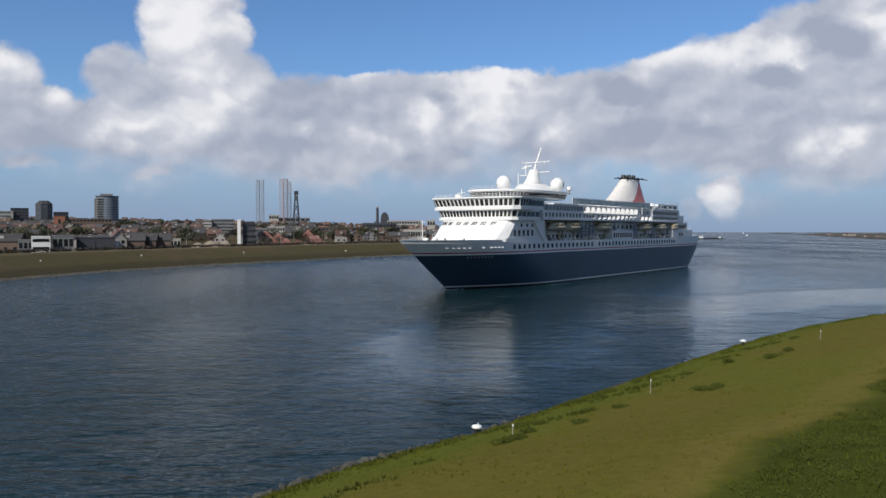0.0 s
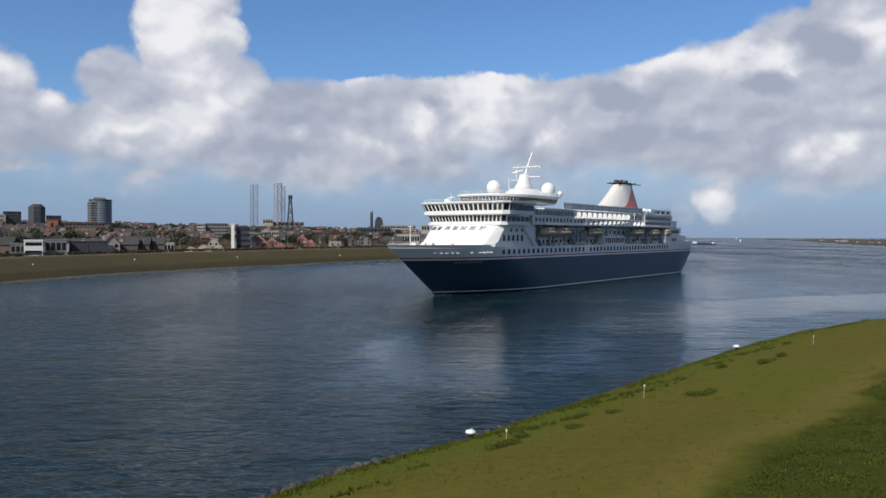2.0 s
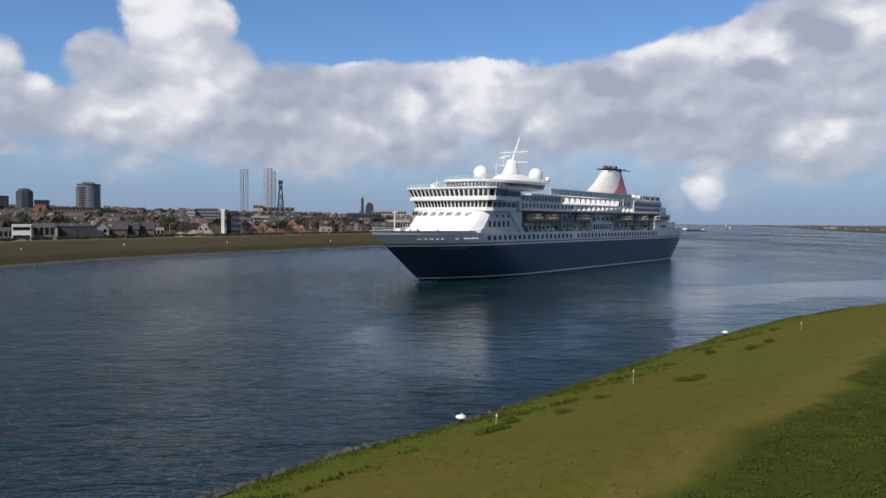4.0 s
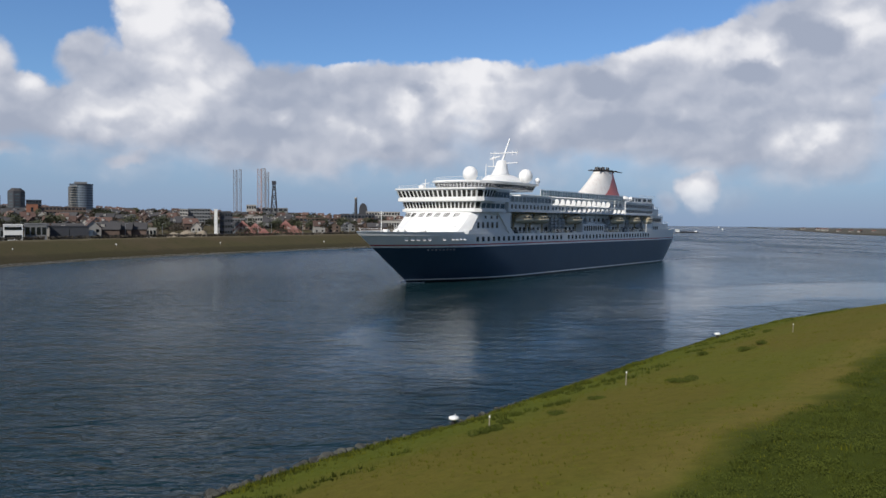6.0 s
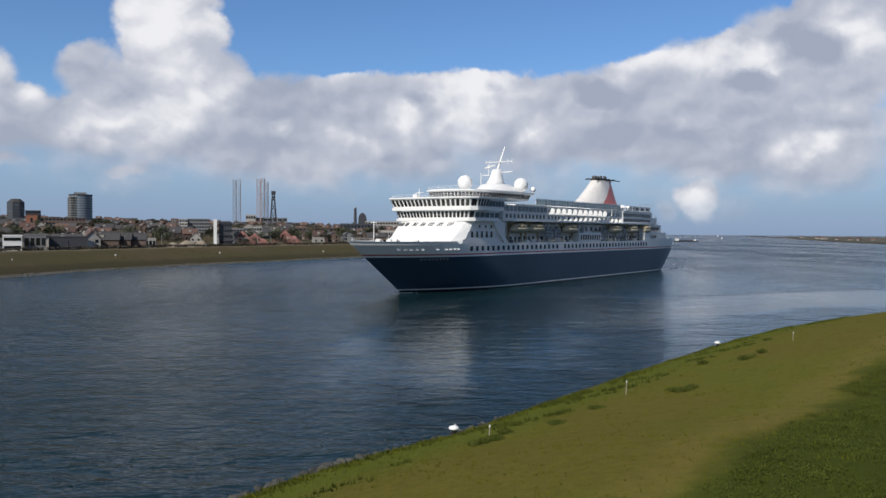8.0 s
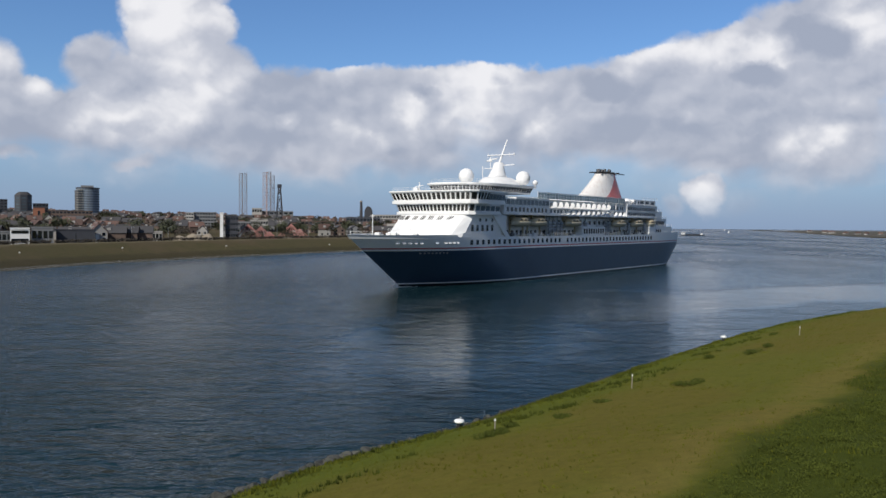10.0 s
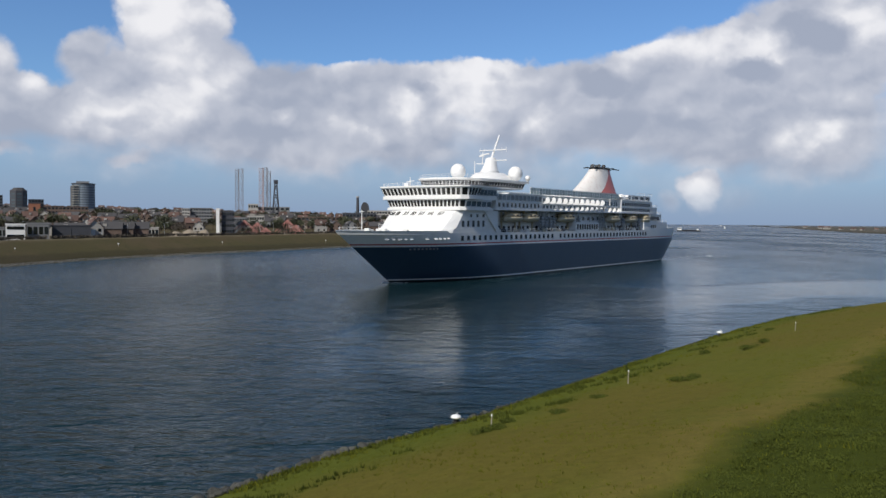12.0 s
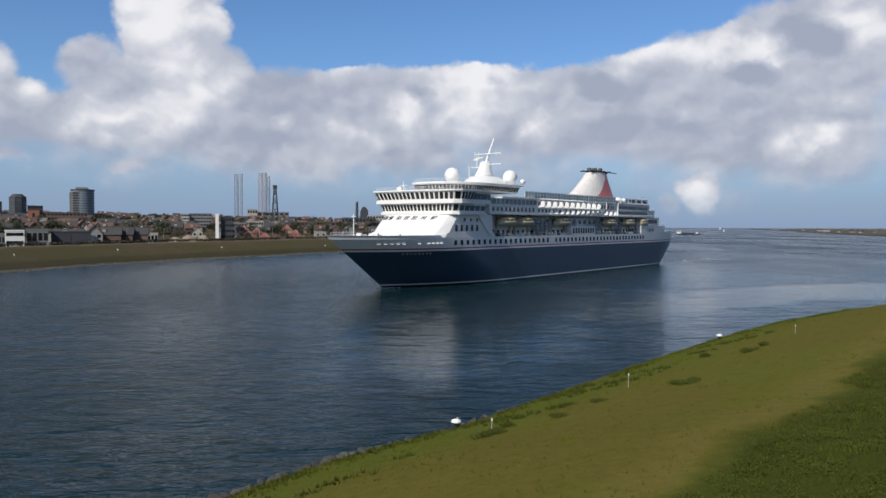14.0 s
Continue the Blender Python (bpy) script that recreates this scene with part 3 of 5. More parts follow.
def cruise_ship():
    ship = thing("cruise_ship", pose(1.0, 227.0, 0, 0, 0, -36.6), "white cruise ship with navy hull and raked funnel, under way", "cruise ship")
    # hull
    hull_strip("boot_topping", [-2.0, -.5, .2, .58], "boot", ship, "black boot topping at the waterline")
    hull_strip("waterline_stripe", [.58, .95], "white", ship, "thin white waterline stripe")
    hull = hull_strip("hull", [.95, 3, 5, 7, 9, 10.3], "blue", ship, "navy blue hull plating")
    upper = hull_strip("upper_hull", [10.3, 10.8], "white", ship, "white band above the navy plating")
    hull_strip("red_stripe", [10.8, 11.15], "red", ship, "thin red stripe")
    upper = hull_strip("sheer_plating", [11.15, 12.4, 13.3, 14.1], "white", ship, "white upper hull plating with square windows")
    bm = bmesh.new()
    shares = [0, .02, .05, .09, .13, .18, .25, .4, .6, .8, .9, .95, 1]
    deck = [(half(stem(13.7) + u * (AFT - stem(13.7)), 13.7) - .05, stem(13.7) + u * (AFT - .1 - stem(13.7))) for u in shares]
    vs = [bm.verts.new((x, y, 13.7)) for x, y in mirrored(deck)]
    bm.faces.new(vs)
    part("main_deck", bm, "deck", ship, "grey-green open deck")
    # square windows along the upper hull
    bm = box(bmesh.new(), -0.08, 0.06, -.62, .62, 11.85, 13.25)
    me = mesh_of("hull_window", bm, "glass")
    for side in (1, -1):
        for k in range(47):
            if k == 19:
                continue
            ob = new("hull_window", me)
            ob.parent = upper
            ob.location = (side * half(15.5 + k * 2.95, 12.5), 15.5 + k * 2.95, 0)
    # white plates stand in for sunlit bow mooring ports, white winches behind them
    rnd = random.Random(4)
    for k in range(13):
        if k in (5, 6, 8):
            continue
        s = -9.5 + k * 1.55
        for side in (1, -1):
            x = half(s, 12.55)
            d = (half(s + .5, 12.55) - half(s - .5, 12.55))
            bm = box(bmesh.new(), -.06, .06, -.55 + .2 * rnd.random(), .55, -.34, .30)
            ob = part("lit_port_plate", bm, "white", upper, "tilted white plate in place of a sunlit mooring port")
            # tipped upwards so the plate looks like a bright opening
            ob.matrix_basis = pose(side * (x + .12), s, 12.55, 0, -side * 38, -side * math.degrees(math.atan(d)))
    # name on the bow as plain bars
    for k in range(8):
        s = -1.5 + k * 1.15
        x, d = half(s, 9.7), half(s + .5, 9.7) - half(s - .5, 9.7)
        ob = part("name_bar", box(bmesh.new(), -.04, .04, -.30, .30, -.26, .26), "rig", hull, "plain pale bar in the ship's name")
        ob.matrix_basis = pose(x + .03, s, 9.7, 0, 8, -math.degrees(math.atan(d)))
    # bulwark and jackstaff on the foredeck
    v, f = [], []
    ss = [stem(14.1) + .1 + k * 2.5 for k in range(13)]
    for side in (1, -1):
        o = len(v)
        for s in ss:
            x = half(s, 14.1)
            v += [(side * (x + .02), s, 14.1), (side * half(s - .96, 14.75), s - .96, 14.75), (side * max(half(s - .96, 14.75) - .15, 0), s - .9, 14.75), (side * max(x - .15, 0), s, 13.7)]
        for i in range(len(ss) - 1):
            for j in range(3):
                a = o + 4 * i + j
                f.append((a, a + 1, a + 5, a + 4))
    raw("bulwark", v, f, "white", ship)
    bm = bar(bmesh.new(), (0, -11.5, 13.7), (0, -11.5, 20.3), .16, 8, .1)
    bar(bm, (-.9, -11.5, 19.8), (.9, -11.5, 19.8), .08)
    part("foremast", bm, "white", ship, "slim white foremast with a short yard")
    railing("bow_rail", ship, [(-half(-16, 14), -16, 14.7), (0, -20, 14.7), (half(-16, 14), -16, 14.7)], .9)
    for x, y, r, h in ((-3, -6, .9, 1.6), (3, -6, .9, 1.6), (0, -2, 1.3, 1.2), (-5, 1, .8, 1.4), (5, 1, .8, 1.4)):
        bm = bar(bmesh.new(), (x - r, y, 14.2), (x + r, y, 14.2), .6, 10)
        box(bm, x - r, x + r, y - .4, y + .4, 13.7, 13.7 + h, .08)
        part("windlass", bm, "white", ship, "mooring winch on the foredeck")

    # forward house: a low step, then the sloping white front
    lo = [(0, 4.2), (7.5, 5.0), (12.0, 7.5), (13.6, 11.0), (13.6, 34)]
    hi = [(0, 5.6), (7.5, 6.4), (11.8, 8.8), (13.6, 12.0), (13.6, 34)]
    house("front_step", ship, lo, hi, 13.75, 15.3, label="low white step of the house front")
    lo2 = [(0, 6.4), (7.5, 7.2), (11.6, 9.4), (13.5, 13.0), (13.5, 35)]
    hi2 = [(0, 13.75), (7.5, 14.4), (12.2, 15.3), (13.6, 17.4), (13.6, 35)]
    front = house("sloping_front", ship, lo2, hi2, 15.3, 20.6, label="sloping white front of the superstructure")
    for i, groups in ((0, ((.2, 3), (.62, 3))), (1, ((.12, 3), (.72, 4)))):
        for side in (1, -1):
            q = [(p[0] * side, p[1], z) for p, z in ((lo2[i], 15.3), (lo2[i + 1], 15.3), (hi2[i + 1], 20.6), (hi2[i], 20.6))]
            q = q if side > 0 else [q[1], q[0], q[3], q[2]]
            step = .085 if i == 0 else .13
            for c, n in groups:
                for k in range(n):
                    u = c + step * (k - (n - 1) / 2)
                    u = u if side > 0 else 1 - u
                    pane("window_pane", q, u - step * .27, u + step * .27, .71, .91, "bridge_glass", front)
    side_windows(front, 13.53, 16.5, 27.0, 5, 15.8, 17.6, 1.1)
    side_windows(front, 13.53, 20.5, 27.0, 3, 18.6, 20.1, 1.1)
    railing("front_rail", ship, [(-11.5, 8.2, 15.3), (-7.5, 5.9, 15.3), (0, 5.1, 15.3), (7.5, 5.9, 15.3), (11.5, 8.2, 15.3)], .95)
    # the two glazed decks of the bridge, leaning outwards
    a0 = [(0, 13.4), (13.4, 14.8), (14.9, 16.2), (14.9, 30)]
    house("lower_ledge", ship, a0, a0, 20.6, 21.4, label="white ledge under the lower window band")
    a1 = [(0, 14.0), (12.9, 15.2), (14.2, 16.6), (14.2, 30)]
    a2 = [(0, 13.3), (13.6, 14.6), (15.0, 16.2), (14.6, 30)]
    low = house("lower_bridge_deck", ship, a1, a2, 21.4, 23.8, label="white deck with a band of dark slanting windows")
    glazed(low, a1, a2, 21.4, 23.8, [(0, 10), (1, 1)], .12, .88, "bridge_glass", .66)
    glazed(low, a1, a2, 21.4, 23.8, [(2, 5)], .15, .75, "tint", .8)
    b0 = [(0, 12.3), (14.6, 13.8), (16.2, 15.6), (16.2, 21.5), (14.6, 24.0), (14.4, 33)]
    house("bridge_ledge", ship, b0, b0, 23.8, 24.75, label="white ledge under the bridge windows")
    b1 = [(0, 12.9), (14.2, 14.3), (15.7, 15.9), (15.7, 21.0), (14.3, 23.6), (14.2, 33)]
    b2 = [(0, 11.8), (15.0, 13.3), (16.6, 15.2), (16.6, 21.8), (14.8, 24.6), (14.4, 33)]
    bridge = house("bridge", ship, b1, b2, 24.75, 27.3, label="navigation bridge with slanting dark windows and wide wings")
    glazed(bridge, b1, b2, 24.75, 27.3, [(0, 9), (1, 1), (2, 4), (3, 2)], .12, .88, "bridge_glass", .66)
    glazed(bridge, b1, b2, 24.75, 27.3, [(4, 5)], .15, .8, "tint", .85)
    b3 = [(0, 11.5), (15.1, 13.0), (16.9, 15.0), (16.9, 22.0), (15.0, 25.0), (14.6, 34)]
    house("bridge_roof", ship, b3, b3, 27.3, 27.75, label="flat white bridge roof")
    # observation lounge
    o1 = [(0, 21.5), (4.5, 22.3), (7.8, 25.0), (9.6, 29.5), (10.0, 36), (10.0, 55)]
    o2 = [(0, 20.6), (4.9, 21.4), (8.5, 24.4), (10.4, 29.2), (10.8, 36), (10.8, 56)]
    lounge = house("observation_lounge", ship, o1, o2, 27.75, 30.0, label="oval lounge with a dark wraparound window band")
    glazed(lounge, o1, o2, 27.75, 30.0, [(0, 4), (1, 4), (2, 4), (3, 6), (4, 12)], .22, .85, fill=.80)
    o3 = [(0, 20.0), (5.2, 20.9), (9.0, 24.0), (11.0, 29.0), (11.4, 36), (11.4, 57)]
    house("lounge_roof", ship, o3, o3, 30.0, 30.5, label="overhanging white lounge roof")
    railing("lounge_roof_rail", ship, [(-9, 25, 30.5), (-4.5, 21.6, 30.5), (0, 20.8, 30.5), (4.5, 21.6, 30.5), (9, 25, 30.5), (10.6, 31, 30.5), (10.8, 56, 30.5)], 1.0)
    railing("bridge_roof_rail", ship, [(-16, 16, 27.75), (-14.5, 13.8, 27.75), (0, 12.4, 27.75), (14.5, 13.8, 27.75), (16, 16, 27.75)], .9)
    bm = bar(bmesh.new(), (-6.5, 17, 27.7), (-6.5, 17, 30.6), .12)
    bar(bm, (-8.2, 17, 29.2), (-4.9, 17, 29.5), .1)
    bar(bm, (-7.4, 17, 27.7), (-6.5, 17, 29.8), .08)
    box(bm, -8.6, -6.9, 16.5, 17.3, 28.0, 28.9)
    part("radar", bm, "white", ship, "small radar on the bridge roof")

    # long house over the boat deck
    side = [(0, 33), (14.0, 33), (14.1, 40), (14.1, 128), (13.6, 148), (12.6, 166), (0, 166)]
    core = [(0, 33), (10.6, 33), (10.6, 164), (0, 164)]
    inner = house("boat_deck_wall", ship, core, core, 13.7, 20.9, label="shaded white inner wall of the boat deck")
    side_windows(inner, 10.62, 37, 160, 42, 14.6, 16.0, 1.3)
    side_windows(inner, 10.62, 38, 160, 31, 18.0, 19.4, 1.6)
    house("deck_slab", ship, side, side, 20.9, 21.35, label="white deck edge over the lifeboats")
    bay = [(0, 33), (14.0, 33), (14.0, 61), (12.4, 61.1), (12.4, 127), (13.4, 127.1), (13.1, 146), (12.4, 162), (0, 162)]
    decks = house("balcony_block", ship, bay, bay, 21.35, 26.0, label="two white upper decks with recessed balconies")
    side_windows(decks, 14.03, 35, 59, 11, 21.9, 23.2, 1.1)
    side_windows(decks, 14.03, 30.5, 60, 13, 24.1, 25.7, 2.0, "tint")
    side_windows(decks, 12.43, 63, 125, 26, 21.9, 23.0, 1.4, "tint")
    side_windows(decks, 12.43, 63, 125, 24, 23.8, 25.3, 1.8, "tint")
    edge = [(0, 60), (13.0, 60), (13.0, 128), (0, 128)]
    house("balcony_slab", ship, edge, edge, 23.3, 23.55)
    rim = [(0, 40), (14.2, 40), (14.2, 60.8), (12.6, 61), (12.6, 127), (13.6, 127.2), (13.3, 146), (12.7, 161), (0, 161)]
    house("top_deck_edge", ship, rim, rim, 26.0, 26.35, label="white edge of the top deck")
    for sgn in (1, -1):
        for z0, z1 in ((21.9, 23.1), (24.0, 25.3)):
            for k in range(13):
                y = 129 + k * 2.45
                x = 13.4 - .3 * (y - 127) / 19 if y < 146 else 13.1 - .7 * (y - 146) / 16
                part("window_pane", box(bmesh.new(), sgn * x - .07, sgn * x + .07, y - .95, y + .95, z0, z1), "glass", decks)
        for z in (23.5, 25.75):
            part("deck_line", prism(bmesh.new(), [(sgn * 13.55, 127.2, z), (sgn * 13.25, 146, z), (sgn * 12.5, 162, z), (sgn * 12.2, 162, z), (sgn * 13.0, 127.2, z)],
                                    [(sgn * 13.55, 127.2, z + .18), (sgn * 13.25, 146, z + .18), (sgn * 12.5, 162, z + .18), (sgn * 12.2, 162, z + .18), (sgn * 13.0, 127.2, z + .18)]), "white", decks)
    # rounded balcony dividers that catch the sun
    for sgn in (1, -1):
        for k in range(11):
            pts = [(12.4, 23.56), (13.3, 23.56), (14.3, 23.65), (14.8, 24.2), (14.85, 24.9), (14.4, 25.55), (13.75, 25.75), (13.3, 25.35), (13.15, 24.5), (12.4, 24.0)]
            y = 65.3 + k * 4.3
            bm = prism(bmesh.new(), [(sgn * x, y, z) for x, z in pts], [(sgn * x, y + .25, z) for x, z in pts])
            part("balcony_divider", bm, "white", decks, "rounded white balcony divider")
        for k in range(14):
            pts = [(12.4, 21.36), (13.2, 21.36), (13.9, 21.6), (14.25, 22.1), (14.15, 22.65), (13.6, 22.95), (13.2, 22.6), (13.0, 21.9), (12.4, 21.6)]
            y = 72.0 + k * 4.0
            bm = prism(bmesh.new(), [(sgn * x, y, z) for x, z in pts], [(sgn * x, y + .25, z) for x, z in pts])
            part("balcony_bracket", bm, "white", decks, "white bracket between balconies")
        # slanting pillar at the head of the boat deck
        prof = [(26.3, 20.9), (28.6, 20.9), (36.6, 13.8), (34.0, 13.8)]
        part("slanting_pillar", prism(bmesh.new(), [(sgn * 13.55, y, z) for y, z in prof], [(sgn * 14.15, y, z) for y, z in prof]), "white", ship, "slanting white pillar at the head of the boat deck")
        # boat deck front rail, posts and the small windowed house between the boats
        railing("boat_deck_rail", ship, [(sgn * 13.9, 36, 14.1), (sgn * 13.9, 84, 14.1)], 1.0, 3.0)
        railing("boat_deck_rail", ship, [(sgn * 13.9, 104, 14.1), (sgn * 13.9, 156, 14.1)], 1.0, 3.0)
        kiosk = part("deck_house", box(bmesh.new(), min(sgn * 10.5, sgn * 13.7), max(sgn * 10.5, sgn * 13.7), 86.8, 106, 13.8, 17.3, .15), "white", ship, "windowed house between the lifeboats")
        me = mesh_of("window_pane", box(bmesh.new(), -.05, .05, -.55, .55, 14.7, 16.5), "glass")
        for k in range(9):
            ob = new("window_pane", me)
            ob.parent = kiosk
            ob.location = (sgn * 13.72, 88.4 + k * 1.97, 0)
        for y in (61, 68.5, 90, 99, 109, 152, 158):
            part("deck_post", box(bmesh.new(), sgn * 13.3 - .1, sgn * 13.3 + .1, y - .12, y + .12, 14, 20.9), "steel", ship)
        for y, n in ((45.3, 10.6), (56.3, 10.6), (81.5, 11.5), (121.0, 12.0), (139.0, 11.0), (153.5, 8.5)):
            lifeboat(ship, sgn, y, n)
        for y in (64.0, 66.8, 69.6, 72.4, 91.0, 109.0, 112.0, 130.5, 147.0):
            bm = bmesh.new()
            for z in (16.2, 17.3, 18.4):
                bar(bm, (sgn * 12.6, y - 1, z), (sgn * 12.6, y + 1, z), .5, 10)
            box(bm, sgn * 12.6 - .5, sgn * 12.6 + .5, y - 1.1, y + 1.1, 15.4, 15.7)
            box(bm, sgn * 12.6 - .12, sgn * 12.6 + .12, y - .12, y + .12, 13.7, 20.9)
            part("liferaft_rack", bm, "steel", ship, "grey rack of liferaft canisters")
        rnd2 = random.Random(17)
        for k in range(34):
            y = 37 + k * 3.5 + rnd2.uniform(-.8, .8)
            if 83 < y < 105:
                continue
            h = rnd2.uniform(.5, 1.5)
            w = rnd2.uniform(.4, 1.1)
            part("deck_locker", box(bmesh.new(), sgn * 12.6 - .45, sgn * 12.6 + .45, y - w, y + w, 13.7, 13.9 + h, .06), rnd2.choice(("steel", "white", "darkwall", "boat")), ship, "small deck locker")
        for k in range(24):
            y = 38.5 + k * 4.9
            part("door", box(bmesh.new(), sgn * 10.62 - .06, sgn * 10.62 + .06, y - .45, y + .45, 13.8, 15.8), "darkwall", inner)
        part("pipe_run", bar(bmesh.new(), (sgn * 11.0, 36, 20.5), (sgn * 11.0, 160, 20.5), .18, 6), "steel", ship)
        # glass windscreens of the top deck
        bm = bmesh.new()
        for k in range(36):
            box(bm, sgn * 13.2 - .06, sgn * 13.2 + .06, 55 + k * 2 - .09, 55 + k * 2 + .09, 26.3, 28.6)
        box(bm, sgn * 13.2 - .09, sgn * 13.2 + .09, 54.9, 125.1, 28.5, 28.68)
        box(bm, sgn * 13.2 - .07, sgn * 13.2 + .07, 54.9, 125.1, 27.4, 27.5)
        scr = part("windscreen_frame", bm, "white", ship, "white posts of the top deck windscreen")
        me = mesh_of("glass_pane", box(bmesh.new(), -.03, .03, -.88, .88, 26.5, 28.4), "screen")
        for k in range(35):
            ob = new("glass_pane", me)
            ob.parent = scr
            ob.location = (sgn * 13.2, 56 + k * 2, 0)

    # mast, radomes
    ring = lambda cx, cy, rx, ry, z, n=20: [(cx + rx * math.cos(2 * math.pi * k / n), cy + ry * math.sin(2 * math.pi * k / n), z) for k in range(n)]
    part("mast_house", loft(bmesh.new(), [ring(0, 52, 7.2, 10.5, 30.4), ring(0, 52, 6.8, 10, 31.2), ring(0, 51.5, 5.2, 8, 32.6), ring(0, 51, 4.2, 6, 33.4)]), "white", ship, "rounded white mast house", True)
    part("mast_tower", loft(bmesh.new(), [ring(0, 50.6, 3.4, 4.2, 33.0), ring(0, 50.8, 2.6, 3.2, 34.5), ring(0, 51.3, 1.9, 2.4, 36.5), ring(0, 51.6, 1.7, 2.1, 38.2), ring(0, 51.6, 1.2, 1.5, 38.6)]), "white", ship, "tapered white mast tower", True)
    bm = bar(bmesh.new(), (0, 51.6, 38), (0, 56.6, 46.6), .42, 8, .22)
    part("raked_mast", bm, "white", ship, "raked white mast pole")
    for p, q, r, name in (((-5.2, 52.5, 41.2), (5.6, 52.5, 41.2), .17, "yard"), ((0, 51.5, 37.6), (6.2, 51.5, 37.6), .17, "yard"),
                          ((-3.4, 48, 36.5), (0, 51, 36.5), .15, "yard"), ((-3.6, 51, 39.6), (-.4, 51, 39.9), .25, "radar_scanner"),
                          ((-4.3, 50.7, 39.2), (-2.2, 50.7, 39.2), .25, "radar_scanner"), ((-3.0, 51, 36.5), (-3.0, 51, 40.5), .14, "aerial"),
                          ((-4.8, 49, 33.0), (-4.8, 49, 37.4), .15, "aerial"), ((-5, 52.5, 40.4), (-5, 52.5, 42.0), .07, "aerial"),
                          ((-3.4, 52.5, 40.4), (-3.4, 52.5, 42.0), .07, "aerial"), ((3.6, 52.5, 40.4), (3.6, 52.5, 42.0), .07, "aerial"), ((5.4, 52.5, 40.4), (5.4, 52.5, 42.0), .07, "aerial")):
        part(name, bar(bmesh.new(), p, q, r), "white", ship)
    for x, y, z, r in ((-5.2, 40, 33.6, 2.55), (6.8, 56, 33.3, 2.45), (9.2, 60, 31.9, .95)):
        dome = part("radome", ball(bmesh.new(), (x, y, z), r), "white", ship, "white satellite radome", True)
        part("pedestal", bar(bmesh.new(), (x, y, 30.0), (x, y, z - r * .8), r * .45, 12), "white", dome)

    # funnel: white, its after part red, with black vanes on top
    def sect(z):
        t = (z - 28.0) / 11.4
        f0 = 107.0 + 20.5 * t ** 0.75
        f1 = 151.5 - 9.5 * t ** 0.8
        return f0, f1, 5.2 - 2.2 * t
    zs = [28.0 + 11.4 * k / 14 for k in range(15)]
    n = 28
    cut = lambda z: 121.5 + 15.0 * max(0.0, min(1.0, (z - 28.5) / 9.0)) ** 0.5
    for name, red, mat, label in (("funnel", 0, "funnel_white", "tall white raked funnel casing"), ("funnel_panel", 1, "funnel_red", "faded red panel on the funnel"), ("funnel_edge", 2, "funnel_white", "white after edge of the funnel")):
        v, f = [], []
        for z in zs:
            f0, f1, w = sect(z)
            e = f1 - 5.0 + 2.2 * (z - 28.0) / 11.4
            c = min(max(cut(z), f0), e)
            a, b = ((f0, c), (c, e), (e, f1))[red]
            for k in range(n + 1):
                y = a + (b - a) * k / n
                u = 2 * (y - f0) / (f1 - f0) - 1
                v.append((w * max(0.0, 1 - abs(u) ** 2.4) ** 0.6, y, z))
        m = n + 1
        q = len(v)
        v += [(-x, y, z) for x, y, z in v]
        for j in range(len(zs) - 1):
            for k in range(n):
                i = j * m + k
                f.append((i, i + 1, i + m + 1, i + m))
                f.append((q + i, q + i + m, q + i + m + 1, q + i + 1))
        fun = raw(name, v, f, mat, ship, True, label)
    bm = bmesh.new()
    prism(bm, ring(0, 134.8, 3.0, 7.6, 39.2, 16), ring(0, 134.8, 3.4, 8.0, 39.8, 16))
    box(bm, 1.6, 2.2, 126, 150, 39.75, 40.05)
    box(bm, -2.2, -1.6, 126, 150, 39.75, 40.05)
    for y in (129, 134, 139):
        box(bm, -4.4, 4.4, y - .3, y + .3, 39.7, 40.05)
    for x, y, r in ((-1.4, 130, .6), (1.4, 131, .6), (-1.2, 134, .8), (1.3, 135.5, .8), (0, 138.5, .7), (0, 128.5, .5)):
        bar(bm, (x, y, 39.8), (x, y + .6, 41.1), r, 10)
    part("funnel_top", bm, "black", ship, "black vanes and exhaust pipes")
    # top deck houses round the funnel and aft
    h1 = [(0, 104), (9.5, 104), (9.5, 160), (0, 160)]
    house("funnel_house", ship, h1, h1, 26.3, 28.3, label="low white house under the funnel")
    h2 = [(0, 137), (12.0, 137), (12.0, 161), (0, 161)]
    aft = house("aft_house", ship, h2, h2, 26.3, 28.6, label="white aft deck house with dark windows")
    side_windows(aft, 12.02, 145.5, 157.5, 3, 26.9, 28.1, 3.6)
    side_windows(aft, 12.02, 138.5, 142, 2, 26.8, 28.1, 1.2)
    for sgn in (1, -1):
        bm = bmesh.new()
        for y in (118, 121.5, 125, 128.5, 132, 135.5):
            box(bm, sgn * 12.6 - .15, sgn * 12.6 + .15, y - .15, y + .15, 24, 28.3)
        box(bm, sgn * 10 if sgn > 0 else -13, 13 if sgn > 0 else -10, 117, 136.5, 27.3, 27.6)
        part("canopy_frame", bm, "white", ship, "white canopy frame beside the funnel")
        dome = part("round_shelter", ball(bmesh.new(), (sgn * 11.4, 131, 27.0), 1.9), "white", ship, "white rounded deck shelter", True)
        bm = bmesh.new()
        for k in range(9):
            y = 146 + k * 2
            bar(bm, (sgn * 12.2, y, 28.6), (sgn * 12.2, y, 29.6), .05, 4)
        bar(bm, (sgn * 12.2, 145, 29.6), (sgn * 12.2, 163, 29.6), .05, 4)
        part("aft_rail", bm, "white", ship)
    # stepped stern terraces
    t1 = [(0, 150), (13.7, 150), (13.0, 168), (11.2, 183.5), (0, 184)]
